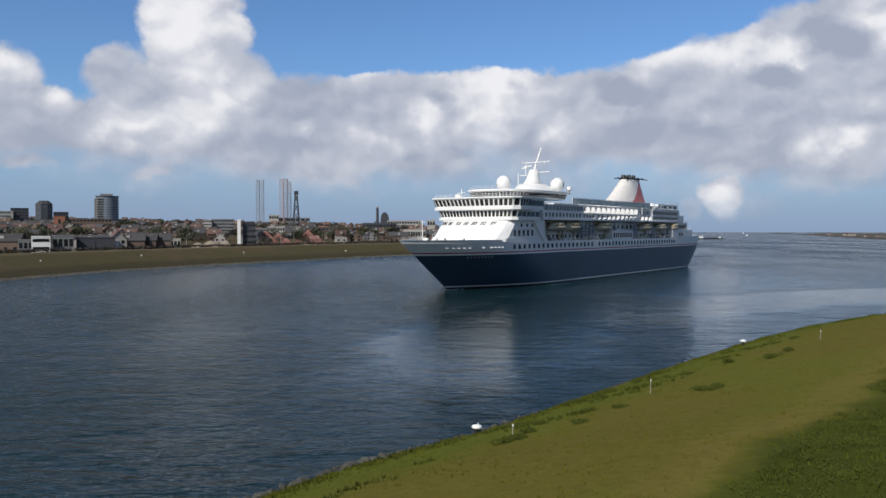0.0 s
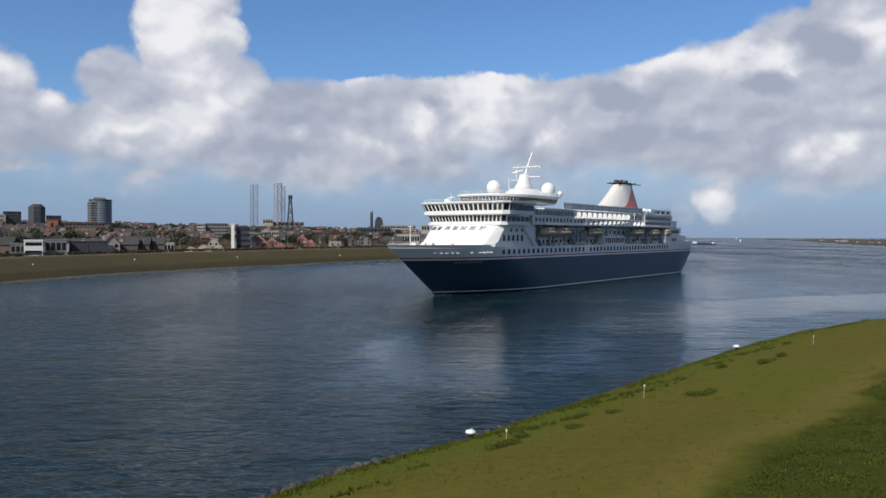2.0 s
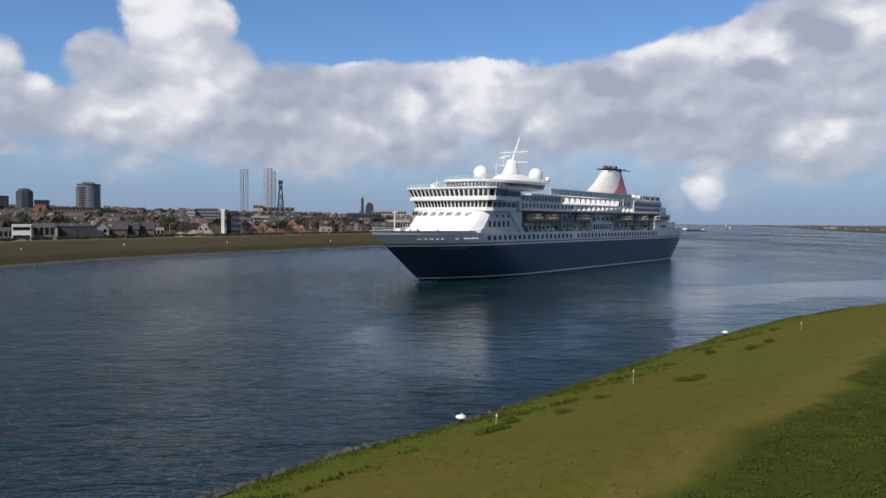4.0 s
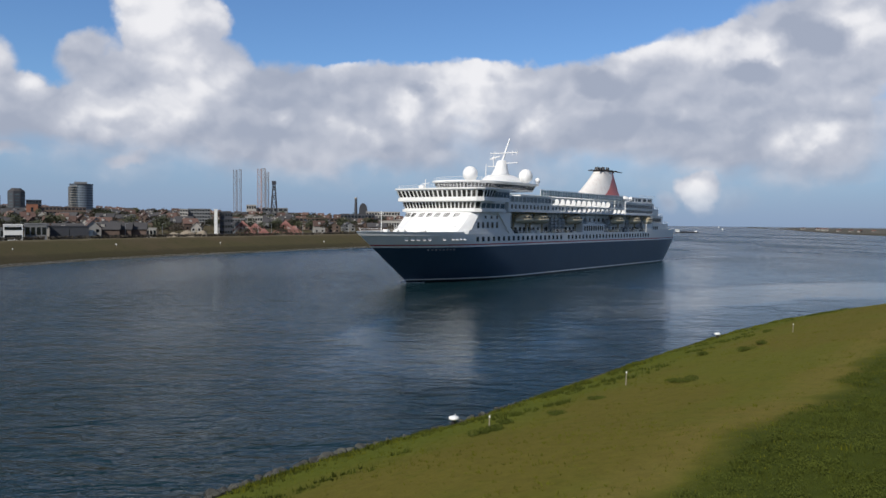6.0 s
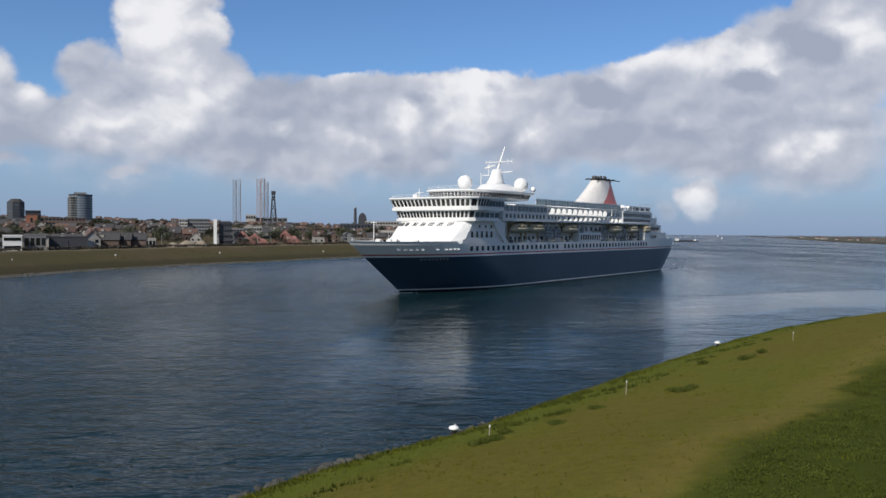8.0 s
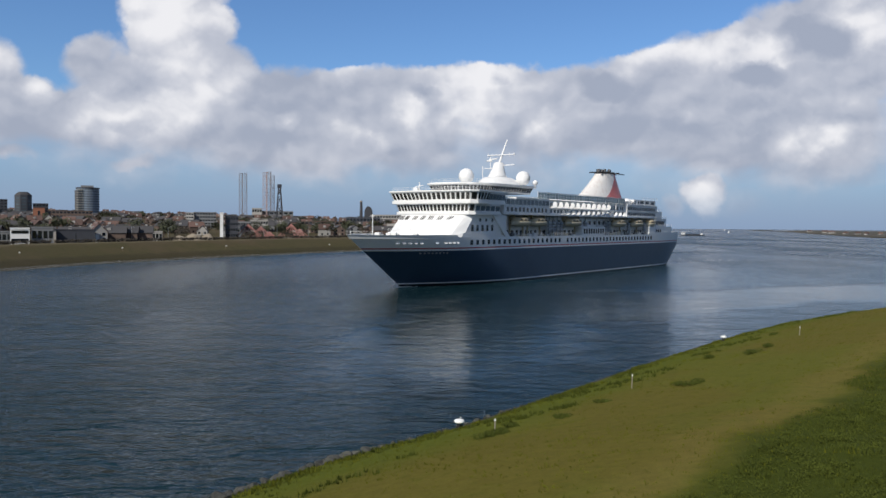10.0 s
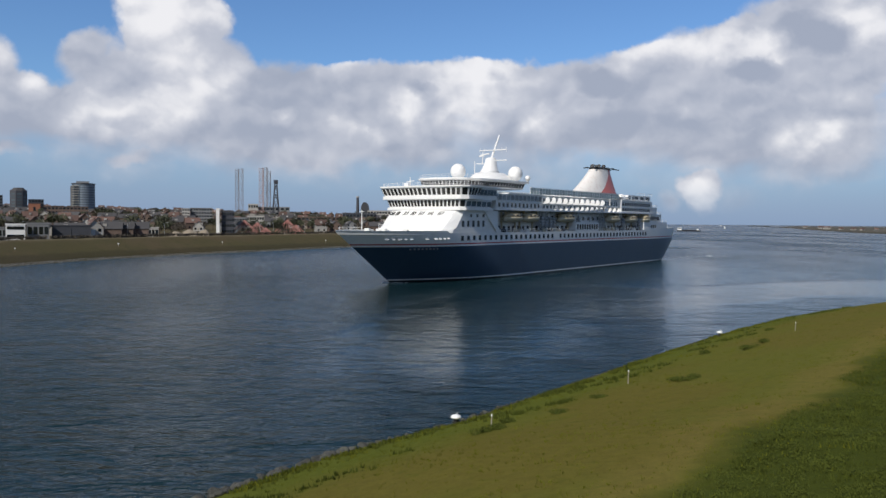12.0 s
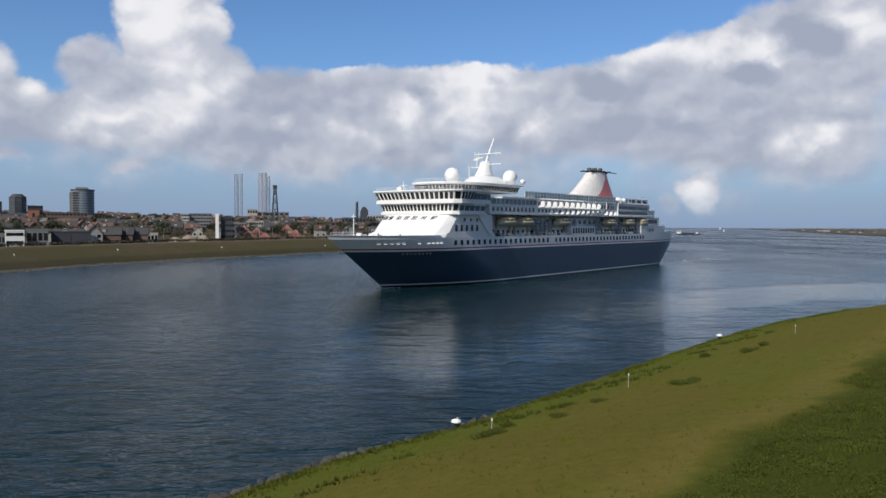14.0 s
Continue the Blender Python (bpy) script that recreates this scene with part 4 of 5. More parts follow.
    terr = house("stern_terrace", ship, t1, t1, 13.7, 17.4, label="stepped white stern terrace")
    side_windows(terr, 13.35, 153, 164, 6, 14.6, 16.2, 1.1)
    for sgn in (1, -1):
        for k in range(5):
            part("window_pane", box(bmesh.new(), sgn * 12.55 - .6, sgn * 12.55 + .12 if sgn > 0 else sgn * 12.55 + .6, 159.5 + k * 2.3, 161.2 + k * 2.3, 18.2, 19.9), "glass", terr)
    t2 = [(0, 158), (12.6, 158), (11.4, 176), (0, 177)]
    house("stern_terrace", ship, t2, t2, 17.4, 20.9, label="stepped white stern terrace")
    t3 = [(0, 160), (12.4, 160), (11.2, 171), (0, 171.5)]
    house("stern_terrace", ship, t3, t3, 20.9, 24.0, label="stepped white stern terrace")
    for lo_, z in ((t1, 17.4), (t2, 20.9), (t3, 24.0)):
        railing("terrace_rail", ship, [(x, y, z) for x, y in lo_[1:-1]] + [(-x, y, z) for x, y in reversed(lo_[1:-1])], 1.0)
    v, f = [], []
    ss = [150 + k * 3.5 for k in range(14)]
    for sgn in (1, -1):
        o = len(v)
        for s in ss:
            s = min(s, AFT - .05)
            x = half(s, 13.9)
            v += [(sgn * x, s, 13.9), (sgn * x, s, 14.9), (sgn * (x - .2), s, 14.9), (sgn * (x - .2), s, 13.9)]
        for i in range(len(ss) - 1):
            for j in range(3):
                a = o + 4 * i + j
                f.append((a, a + 1, a + 5, a + 4))
    o = len(v) // 2
    e = 4 * (len(ss) - 1)
    f.append((e, e + 1, o + e + 1, o + e))
    raw("stern_bulwark", v, f, "white", ship, label="white bulwark round the stern")
    # broken water at the stem
    rnd = random.Random(3)
    bm = bmesh.new()
    for k in range(30):
        t = rnd.random() ** 2
        sg = rnd.choice((1, -1))
        y, x = 1.0 + 6 * t, sg * (0.3 + 3.4 * t + rnd.uniform(0, .9))
        bmesh.ops.create_icosphere(bm, subdivisions=1, radius=1, matrix=Matrix.LocRotScale((x, y - 2.2, .03), Euler((0, 0, rnd.random())), (rnd.uniform(.25, .7), rnd.uniform(.3, 1.0), .05)))
    part("bow_wave", bm, "foam", ship, "thin broken foam at the stem")
    bm = bmesh.new()
    for k in range(150):
        t = rnd.random()
        y = 184 + 70 * t ** 1.4
        x = rnd.choice((1, -1)) * (13 * rnd.random() ** .7 + 12 * t * rnd.random())
        bmesh.ops.create_icosphere(bm, subdivisions=1, radius=1, matrix=Matrix.LocRotScale((x, y, .02), Euler((0, 0, rnd.uniform(-.2, .2))), (rnd.uniform(.1, .35), rnd.uniform(.5, 1.8) * (1 - .5 * t), .04)))
    part("stern_wake", bm, "foam", ship, "broken streaks of foam astern")
    for sgn in (1, -1):
        for j, (y0, x0, n) in enumerate(((2, 2, 34), (16, 5, 30), (183, 10, 60), (190, 3, 66))):
            v, f = [], []
            for i in range(n):
                u = i / (n - 1)
                c = Vector((sgn * (x0 + 26 * u * (1 if j < 2 else 1.5)), y0 + 62 * u * (1 if j < 2 else 1.6), 0))
                h = (.12 if j < 2 else .16) * math.sin(math.pi * min(1, u * 1.02)) * (1 + .5 * noise.noise(Vector((u * 9, j, sgn))))
                v += [(c.x - sgn * 1.6, c.y + .7, -.05), (c.x, c.y, h), (c.x + sgn * 1.2, c.y - .5, -.05)]
            for i in range(n - 1):
                for e in (0, 1):
                    a = 3 * i + e
                    f.append((a, a + 1, a + 4, a + 3))
            raw("wake_wave", v, f, "water", ship, True, "low smooth wave running off the hull")
    return ship


SHIP = cruise_ship()

# ---- the far shore: town, harbour and trees ----


def spot(px, d):
    """The plan place at a bearing (given as in the cloud table) and distance."""
    return (px - 784) / 1358 * d, d


def settle(px, d, q=46):
    """Moves a distance back until the place lies q metres behind the waterline."""
    while dist_to(FAR_SHORE, *spot(px, d)) < q:
        d += 4
    return d


def height(py, d):
    return EYE_Z + (406.6 - py) / 1358 * d


def facing(x, y):
    return math.degrees(math.atan2(-x, y))


def gable_house(name, w, l, h, rise, wall, roof, label, category="house"):
    """A brick house with walls, two roof slopes, chimney, door and windows; its front is -y."""
    ob = thing(name, Matrix(), label, category)
    bm = bmesh.new()
    a = [bm.verts.new((x, y, z)) for y in (-l / 2, l / 2) for x, z in ((-w / 2, -3), (w / 2, -3), (w / 2, h), (0, h + rise), (-w / 2, h))]
    bm.faces.new(a[:5])
    bm.faces.new(a[5:][::-1])
    for i in range(5):
        bm.faces.new((a[i], a[5 + i], a[5 + (i + 1) % 5], a[(i + 1) % 5]))
    part("wall", bm, wall, ob)
    for s in (1, -1):
        e = 0.45
        k = rise / (w / 2)
        bm = prism(bmesh.new(), [(0, -l / 2 - e, h + rise + .05), (s * (w / 2 + e), -l / 2 - e, h - e * k + .05), (s * (w / 2 + e), l / 2 + e, h - e * k + .05), (0, l / 2 + e, h + rise + .05)],
                   [(0, -l / 2 - e, h + rise + .3), (s * (w / 2 + e), -l / 2 - e, h - e * k + .25), (s * (w / 2 + e), l / 2 + e, h - e * k + .25), (0, l / 2 + e, h + rise + .3)])
        part("roof", bm, roof, ob)
    part("chimney", box(bmesh.new(), w * .1, w * .1 + .8, l * .2, l * .2 + .8, h + rise * .5, h + rise + 1.1), "brick", ob)
    for x in (-w * .27, w * .27):
        for z in (1.0, 3.7) if h > 4.5 else (1.0,):
            part("window", box(bmesh.new(), x - .75, x + .75, -l / 2 - .06, -l / 2 + .06, z, z + 1.5), "glass", ob)
    n = max(2, int(l / 4))
    for k in range(n):
        y = -l / 2 + l * (k + .5) / n
        for s in (1, -1):
            part("window", box(bmesh.new(), s * w / 2 - .06, s * w / 2 + .06, y - .7, y + .7, 1.0, 2.4), "glass", ob)
    part("door", box(bmesh.new(), -.5, .5, -l / 2 - .06, -l / 2 + .06, 0, 2.1), "wood", ob)
    if rise > 2.6:
        for s in (1, -1):
            part("dormer", box(bmesh.new(), s * w * .26 - .9, s * w * .26 + .9, -.9, .9, h + rise * .3, h + rise * .62 + .5), "render", ob)
    return ob


def flat_block(name, px0, px1, top, d, depth, wall, label, floors=3, bays=6, turn=0.0, band=None, category="building", pitch=0.72):
    """A flat-roofed building between two bearings: walls, parapet, rows of windows."""
    d = settle((px0 + px1) / 2, d)
    x, y = spot((px0 + px1) / 2, d)
    w = (px1 - px0) / 1358 * d
    g = land_height(x, y)
    h = height(top, d) - g
    ob = thing(name, pose(x, y + depth / 2, g, 0, 0, facing(x, y) + turn), label, category)
    part("wall", box(bmesh.new(), -w / 2, w / 2, -depth / 2, depth / 2, -4, h), wall, ob)
    bm = bmesh.new()
    for a in ((-w / 2 - .15, w / 2 + .15, -depth / 2 - .15, -depth / 2 + .2), (-w / 2 - .15, w / 2 + .15, depth / 2 - .2, depth / 2 + .15), (-w / 2 - .15, -w / 2 + .2, -depth / 2, depth / 2), (w / 2 - .2, w / 2 + .15, -depth / 2, depth / 2)):
        box(bm, *a, h - .1, h + .45)
    part("parapet", bm, wall, ob)
    fh = h / max(floors, 1)
    for f in range(floors):
        if band:
            part("window", box(bmesh.new(), -w * .44, w * .44, -depth / 2 - .1, -depth / 2 + .05, (f + .42) * fh, (f + .8) * fh), band, ob)
            continue
        for k in range(bays):
            c = -w / 2 + w * (k + .5) / bays
            part("window", box(bmesh.new(), c - w / bays * pitch / 2, c + w / bays * pitch / 2, -depth / 2 - .08, -depth / 2 + .05, (f + .38) * fh, (f + .82) * fh), "glass", ob)
    return ob


def round_tower(px0, px1, top, d, label, wall, floors):
    x, y = spot((px0 + px1) / 2, d)
    r = (px1 - px0) / 1358 * d / 2
    g = land_height(x, y)
    h = height(top, d) - g
    ob = thing("apartment_tower", pose(x, y + r, g, 0, 0, facing(x, y)), label, "tower")
    part("wall", bar(bmesh.new(), (0, 0, -4), (0, 0, h), r, 40), wall, ob, smooth=False)
    part("roof", bar(bmesh.new(), (0, 0, h), (0, 0, h + 1.0), r * 1.04, 40), "darkwall", ob)
    part("roof_house", box(bmesh.new(), -r * .6, r * .5, -r * .4, r * .4, h + 1, h + 3.4), "concrete", ob)
    fh = h / floors
    for f in range(floors):
        for k in range(20):
            a = math.pi * (1.04 + .92 * k / 19)
            c = (r * math.cos(a), r * math.sin(a))
            w = part("window", box(bmesh.new(), -.09, .09, -r * .055, r * .055, (f + .42) * fh, (f + .80) * fh), "tint", ob)
            w.matrix_basis = pose(c[0], c[1], 0, 0, 0, math.degrees(a))
        part("balcony", box(bmesh.new(), -r * 1.0, -r * .35, -r * 1.02, -r * .6, (f + .1) * fh, (f + .34) * fh, .1), "render", ob)
    part("stair_shaft", box(bmesh.new(), -r * 1.12, -r * .82, -r * .5, r * .4, -4, h - 2.5), "concrete", ob)


def lattice(name, px, top, d, w, label, mat="rig", taper=1.0, cap=False, legs=4, bay=None):
    """A lattice tower: corner legs with crossing braces."""
    x, y = spot(px, d)
    g = land_height(x, y) - 2
    h = height(top, d) - g
    ob = thing(name, pose(x, y, g, 0, 0, 20), label, "lattice tower")
    n = max(4, int(h / (bay or w)))
    ring = lambda z: [(w / 2 * (1 + (taper - 1) * z / h) * math.cos(2 * math.pi * (k + .5) / legs) * 1.3, w / 2 * (1 + (taper - 1) * z / h) * math.sin(2 * math.pi * (k + .5) / legs) * 1.3, z) for k in range(legs)]
    for k in range(legs):
        part("leg", bar(bmesh.new(), ring(0)[k], ring(h)[k], w * .055, 5), mat, ob)
    bm = bmesh.new()
    for j in range(n):
        a, b = ring(h * j / n), ring(h * (j + 1) / n)
        for k in range(legs):
            bar(bm, a[k], b[(k + 1) % legs], w * .028, 4)
            bar(bm, b[k], a[(k + 1) % legs], w * .028, 4)
            bar(bm, b[k], b[(k + 1) % legs], w * .028, 4)
    tagged(part("bracing", bm, mat, ob), kind="stuff")
    if cap:
        part("crown", box(bmesh.new(), -w * taper * .8, w * taper * .8, -w * taper * .8, w * taper * .8, h, h + w * .5), mat, ob)
    return ob


def leaf_cloud(bm_v, bm_f, centre, r, n, size, rnd):
    """Loose leaf clumps: crossed small faces round a centre."""
    for _ in range(n):
        while True:
            p = Vector((rnd.uniform(-1, 1), rnd.uniform(-1, 1), rnd.uniform(-1, 1)))
            if 0.25 < p.length < 1:
                break
        c = Vector(centre) + Vector((p.x * r[0], p.y * r[1], p.z * r[2]))
        a = Vector((rnd.gauss(0, 1), rnd.gauss(0, 1), rnd.gauss(0, 1))).normalized() * size * rnd.uniform(.6, 1.3)
        b = a.orthogonal().normalized() * size * rnd.uniform(.5, 1.1)
        o = len(bm_v)
        bm_v += [tuple(c - a), tuple(c + b), tuple(c + a), tuple(c - b * .8)]
        bm_f.append((o, o + 1, o + 2, o + 3))


def tree(seed, h, spread, leaf, label, dens=1.0):
    rnd = random.Random(seed)
    ob = thing("tree", Matrix(), label, "tree")
    bm = bar(bmesh.new(), (0, 0, -1.5), (.1, .1, h * .5), h * .028, 7, h * .016)
    tips = []
    for k in range(7):
        a = k * 2.4 + rnd.random()
        s = Vector((.1, .1, h * rnd.uniform(.25, .5)))
        e = Vector((math.cos(a) * spread * rnd.uniform(.4, .8), math.sin(a) * spread * rnd.uniform(.4, .8), h * rnd.uniform(.55, .88)))
        bar(bm, s, e, h * .012, 5, h * .004)
        tips.append(e)
    part("trunk", bm, "bark", ob)
    v, f = [], []
    for e in tips + [Vector((0, 0, h * .8))]:
        leaf_cloud(v, f, e, (spread * .55, spread * .55, h * .22), int(46 * dens), h * .05, rnd)
    raw("crown", v, f, leaf, ob)
    return ob


def town():
    rnd = random.Random(11)
    kinds = [gable_house("house", 8, 11, 5.4, 3.6, "brick", "tile", "brick terraced house with a red tiled roof"),
             gable_house("house", 9, 16, 5.2, 3.2, "brick", "slate", "dark brick house with a slate-grey roof"),
             gable_house("house", 8, 9, 5.6, 4.0, "render", "tile", "pale rendered house with a red tiled roof"),
             gable_house("house", 10, 20, 4.8, 3.0, "concrete", "slate", "long grey house row with dormers"),
             gable_house("house", 7.5, 10, 3.2, 3.8, "render", "slate", "low white house with a steep dark roof")]
    trees = [tree(1, 9, 4.2, "leaf", "green tree in spring leaf among houses"), tree(2, 7, 4.0, "twig", "bare brown tree among houses", 1.2),
             tree(3, 5, 3.6, "twig", "low brown shrub among houses", 1.3), tree(4, 11, 4.6, "leaf", "tall dark green tree among houses")]
    used_h, used_t = set(), set()

    def stand(kinds_, used, i, m, group):
        ob = kinds_[i]
        if i in used:
            ob = copy_thing(ob, m)
        else:
            used.add(i)
            ob.matrix_basis = m
        tagged(ob, group=group)

    for d, skip in ((455, .55), (500, .3), (560, .2), (630, .2), (710, .15), (800, .12), (900, .12), (1020, .1), (1150, .1), (1300, .1)):
        px = -60 + rnd.uniform(0, 20)
        row_turn = rnd.uniform(-30, 30)
        while px < 795:
            wid = rnd.choice((11, 13, 16, 20)) * 1358 / d
            dd = d + rnd.uniform(-25, 25)
            x, y = spot(px + wid / 2, dd)
            q = dist_to(FAR_SHORE, x, y)
            if q > 75 and rnd.random() > skip and not (d < 520 and px > 240) and not (d < 680 and 430 < px < 590):
                m = pose(x, y, land_height(x, y), 0, 0, facing(x, y) + rnd.choice((0, 90, 90, 75, 20)) + row_turn * .4)
                stand(kinds, used_h, rnd.choice((0, 0, 1, 1, 2, 3, 4)), m, "town houses")
            px += wid * 1.02
            for _ in range(rnd.choice((0, 0, 1, 1, 1)) if q > 60 else 0):
                x, y = spot(px + rnd.uniform(-24, 24), dd - rnd.uniform(8, 26))
                s = rnd.uniform(.7, 1.25)
                stand(trees, used_t, rnd.choice((0, 1, 1, 2, 2, 3)), pose(x, y, land_height(x, y), 0, 0, rnd.uniform(0, 360)), "town trees")
    for px, d, n in ((225, 760, 6), (245, 790, 5), (330, 900, 4), (20, 420, 4), (110, 700, 3), (600, 860, 4), (450, 780, 3), (395, 800, 3),
                     (40, 455, 6), (95, 480, 5), (150, 500, 5), (290, 560, 6), (330, 600, 6), (520, 640, 6), (560, 690, 6), (610, 660, 5), (650, 760, 6), (490, 600, 5), (420, 620, 4), (690, 800, 6), (60, 620, 5)):
        for _ in range(n):
            x, y = spot(px + rnd.uniform(-14, 14), d + rnd.uniform(-20, 20))
            stand(trees, used_t, rnd.choice((0, 3, 3)) if d > 695 else rnd.choice((0, 1, 1, 2, 3)), pose(x, y, land_height(x, y), 0, 0, rnd.uniform(0, 360)), "town trees")
    # large buildings on the skyline
    round_tower(163.5, 201, 348, 900, "round grey apartment tower with pale balconies", "tower_grey", 13)
    x, y = spot(78.5, 1000)
    g = land_height(x, y)
    h = height(361, 1000) - g
    ob = thing("office_tower", pose(x, y, g, 0, 0, 10), "dark eight-sided tower with a low domed roof", "tower")
    part("wall", bar(bmesh.new(), (0, 0, -4), (0, 0, h), 10.4, 8), "darkwall", ob)
    part("roof", bar(bmesh.new(), (0, 0, h), (0, 0, h + 4.0), 10.4, 8, 5.5), "slate", ob)
    for f in range(int((h - 3) / 4)):
        for k in range(8):
            a = 2 * math.pi * (k + .5) / 8
            w = part("window", box(bmesh.new(), -.1, .1, -2.6, 2.6, 3 + f * 4, 4.6 + f * 4), "tint", ob)
            w.matrix_basis = pose(9.65 * math.cos(a), 9.65 * math.sin(a), 0, 0, 0, math.degrees(a))
    flat_block("office_building", 15, 43, 369, 950, 16, "darkwall", "dark cubic office building on the skyline", 6, 5)
    flat_block("office_building", -40, 14, 374, 930, 14, "render", "pale flat office block with long windows", 4, 8, band="tint")
    flat_block("apartment_building", 92, 116, 376, 930, 12, "darkwall", "dark low building beside the tower", 4, 5)
    flat_block("apartment_building", 92, 110, 384, 760, 10, "orange", "bright orange brick building end", 1, 1, pitch=.2)
    flat_block("apartment_building", 108, 190, 388, 780, 12, "brick", "long brick apartment block", 3, 14)
    flat_block("apartment_building", 358, 371, 390, 720, 10, "render", "white apartment building end with balconies", 5, 3)
    flat_block("apartment_building", 372, 409, 389, 730, 14, "concrete", "grey apartment block with dark windows", 5, 8)
    flat_block("apartment_building", 240, 345, 392, 1050, 12, "brick", "long red brick apartment row", 3, 18)
    flat_block("apartment_building", 300, 318, 394, 900, 12, "render", "pale apartment block among trees", 4, 5)
    flat_block("hall", 425, 447, 395, 505, 14, "darkwall", "dark grey harbour office", 4, 5, category="building")
    flat_block("stair_tower", 418.5, 424, 390, 500, 5, "paint", "slim white stair tower of the harbour office", 1, 1, pitch=.01)
    flat_block("hall", 470, 500, 402, 690, 18, "render", "white harbour hall with windows", 2, 7)
    flat_block("hall", 447, 470, 405, 640, 18, "concrete", "grey harbour shed with windows", 2, 5)
    flat_block("hall", 640, 700, 396, 900, 25, "darkwall", "long dark harbour warehouse", 2, 10)
    flat_block("hall", 685, 745, 391, 1200, 25, "render", "pale flat harbour warehouse", 2, 12)
    flat_block("hall", 708, 752, 407, 720, 20, "render", "low white harbour shed", 1, 10)
    flat_block("hall", 560, 640, 403, 820, 25, "brick", "long brown harbour shed", 2, 12)
    flat_block("silo_building", 756, 770, 390, 900, 10, "render", "pale silo building at the harbour", 2, 3)
    # sheds and houses close behind the dyke
    flat_block("shed", 48, 78, 420, 335, 9, "paint", "white flat-roofed house with a dark window band", 2, 4, band="glass")
    flat_block("shed", 84, 118, 418, 345, 11, "concrete", "grey shed with a flat roof", 1, 4)
    flat_block("shed", 24, 47, 426, 350, 9, "concrete", "low grey shed beside a white house", 1, 3)
    flat_block("shed", 128, 190, 422, 352, 12, "darkwall", "long dark shed with a flat roof", 1, 1, pitch=.01)
    flat_block("container", 193, 207, 429, 338, 3, "paint", "small white steel storage container", 1, 1, pitch=.01)
    flat_block("shed", 268, 315, 424, 420, 6, "render", "long low white shed", 1, 8)
    for px, d, k, t in ((206, 345, 2, 12), (132, 375, 4, 0), (228, 380, 1, 84), (250, 382, 1, 80), (275, 400, 1, 86), (8, 360, 1, 70), (160, 385, 3, 85)):
        x, y = spot(px, settle(px, d, 50))
        m = pose(x, y, land_height(x, y), 0, 0, facing(x, y) + t)
        tagged(copy_thing(kinds[k], m), group="houses behind the dyke")
    # harbour: jack-up legs, derrick, chimney, red lattices
    lattice("lattice_tower", 458, 320, 1300, 6.0, "tall grey lattice leg of a jack-up rig", legs=3)
    lattice("lattice_tower", 466, 319, 1290, 4.0, "tall grey lattice leg of a jack-up rig", legs=3)
    lattice("lattice_tower", 500, 318, 1250, 6.5, "pinkish lattice leg of a jack-up rig", "pink", legs=3)
    lattice("lattice_tower", 507, 317, 1270, 6.5, "tall grey lattice leg of a jack-up rig", legs=3)
    lattice("lattice_tower", 514, 323, 1280, 4.0, "tall grey lattice leg of a jack-up rig", legs=3)
    lattice("derrick", 524.5, 345, 1150, 11.0, "dark tapering drilling derrick", "darkwall", .32, True)
    flat_block("rig_deck", 478, 545, 386, 1260, 30, "concrete", "grey rig deck above the roofs", 2, 8)
    flat_block("rig_house", 475, 492, 381, 1240, 12, "render", "white rig accommodation block", 2, 4)
    x, y = spot(668, 1250)
    g = land_height(x, y)
    ob = thing("chimney", pose(x, y, g), "slim dark factory chimney", "chimney")
    part("shaft", bar(bmesh.new(), (0, 0, -3), (0, 0, height(367, 1250) - g), 2.8, 14, 2.0), "darkwall", ob)
    part("rim", bar(bmesh.new(), (0, 0, height(368, 1250) - g), (0, 0, height(366, 1250) - g), 2.3, 14), "render", ob)
    x, y = spot(681, 1250)
    g = land_height(x, y)
    ob = thing("coal_hall", pose(x, y, g), "dark arched industrial hall", "hall")
    h = height(376, 1250) - g
    pts = [(6.2 * math.cos(math.pi * k / 12), h * .55 + h * .45 * math.sin(math.pi * k / 12)) for k in range(13)]
    low = [(-6.2, -3), (6.2, -3)]
    part("shell", prism(bmesh.new(), [(a, -8, b) for a, b in low + pts], [(a, 8, b) for a, b in low + pts]), "darkwall", ob)
    for px, d, w in ((470, 520, 19), (492, 530, 16), (545, 540, 20), (560, 545, 13), (507, 525, 9)):
        x, y = spot(px, d)
        g = land_height(x, y)
        ob = thing("steel_frame", pose(x, y, g, 0, 0, rnd.uniform(-20, 20)), "red-oxide steel truss frame stacked on the quay", "steel frame", "red steel frames")
        h = w * .5
        for k in range(5):
            a = -w / 2 + w * k / 4
            part("strut", bar(bmesh.new(), (a, -3, 0), (0, 0, h), .28, 5), "rust", ob)
            part("strut", bar(bmesh.new(), (a, 3, 0), (0, 0, h), .28, 5), "rust", ob)
        part("sill", box(bmesh.new(), -w / 2, w / 2, -3.3, -2.7, 0, .6), "rust", ob)
        part("sill", box(bmesh.new(), -w / 2, w / 2, 2.7, 3.3, 0, .6), "rust", ob)
    # sand heaps
    for px, d, w, h in ((352, 415, 20, 3.4), (374, 412, 22, 4.6), (398, 415, 15, 4.4), (540, 470, 16, 2.5), (600, 520, 24, 2.2)):
        x, y = spot(px, settle(px, d, 48))
        v, f = [], []
        n, m = 18, 8
        for j in range(m):
            for k in range(n):
                r = w / 2 * (j + .15) / m
                a = 2 * math.pi * k / n
                c = (r * math.cos(a), r * math.sin(a) * .7)
                v.append((c[0], c[1], h * (math.cos(math.pi * min(1, j / (m - 1))) * .5 + .5) * (1 + .3 * noise.noise(Vector((c[0] * .3 + px, c[1] * .3, 1)))) - .4))
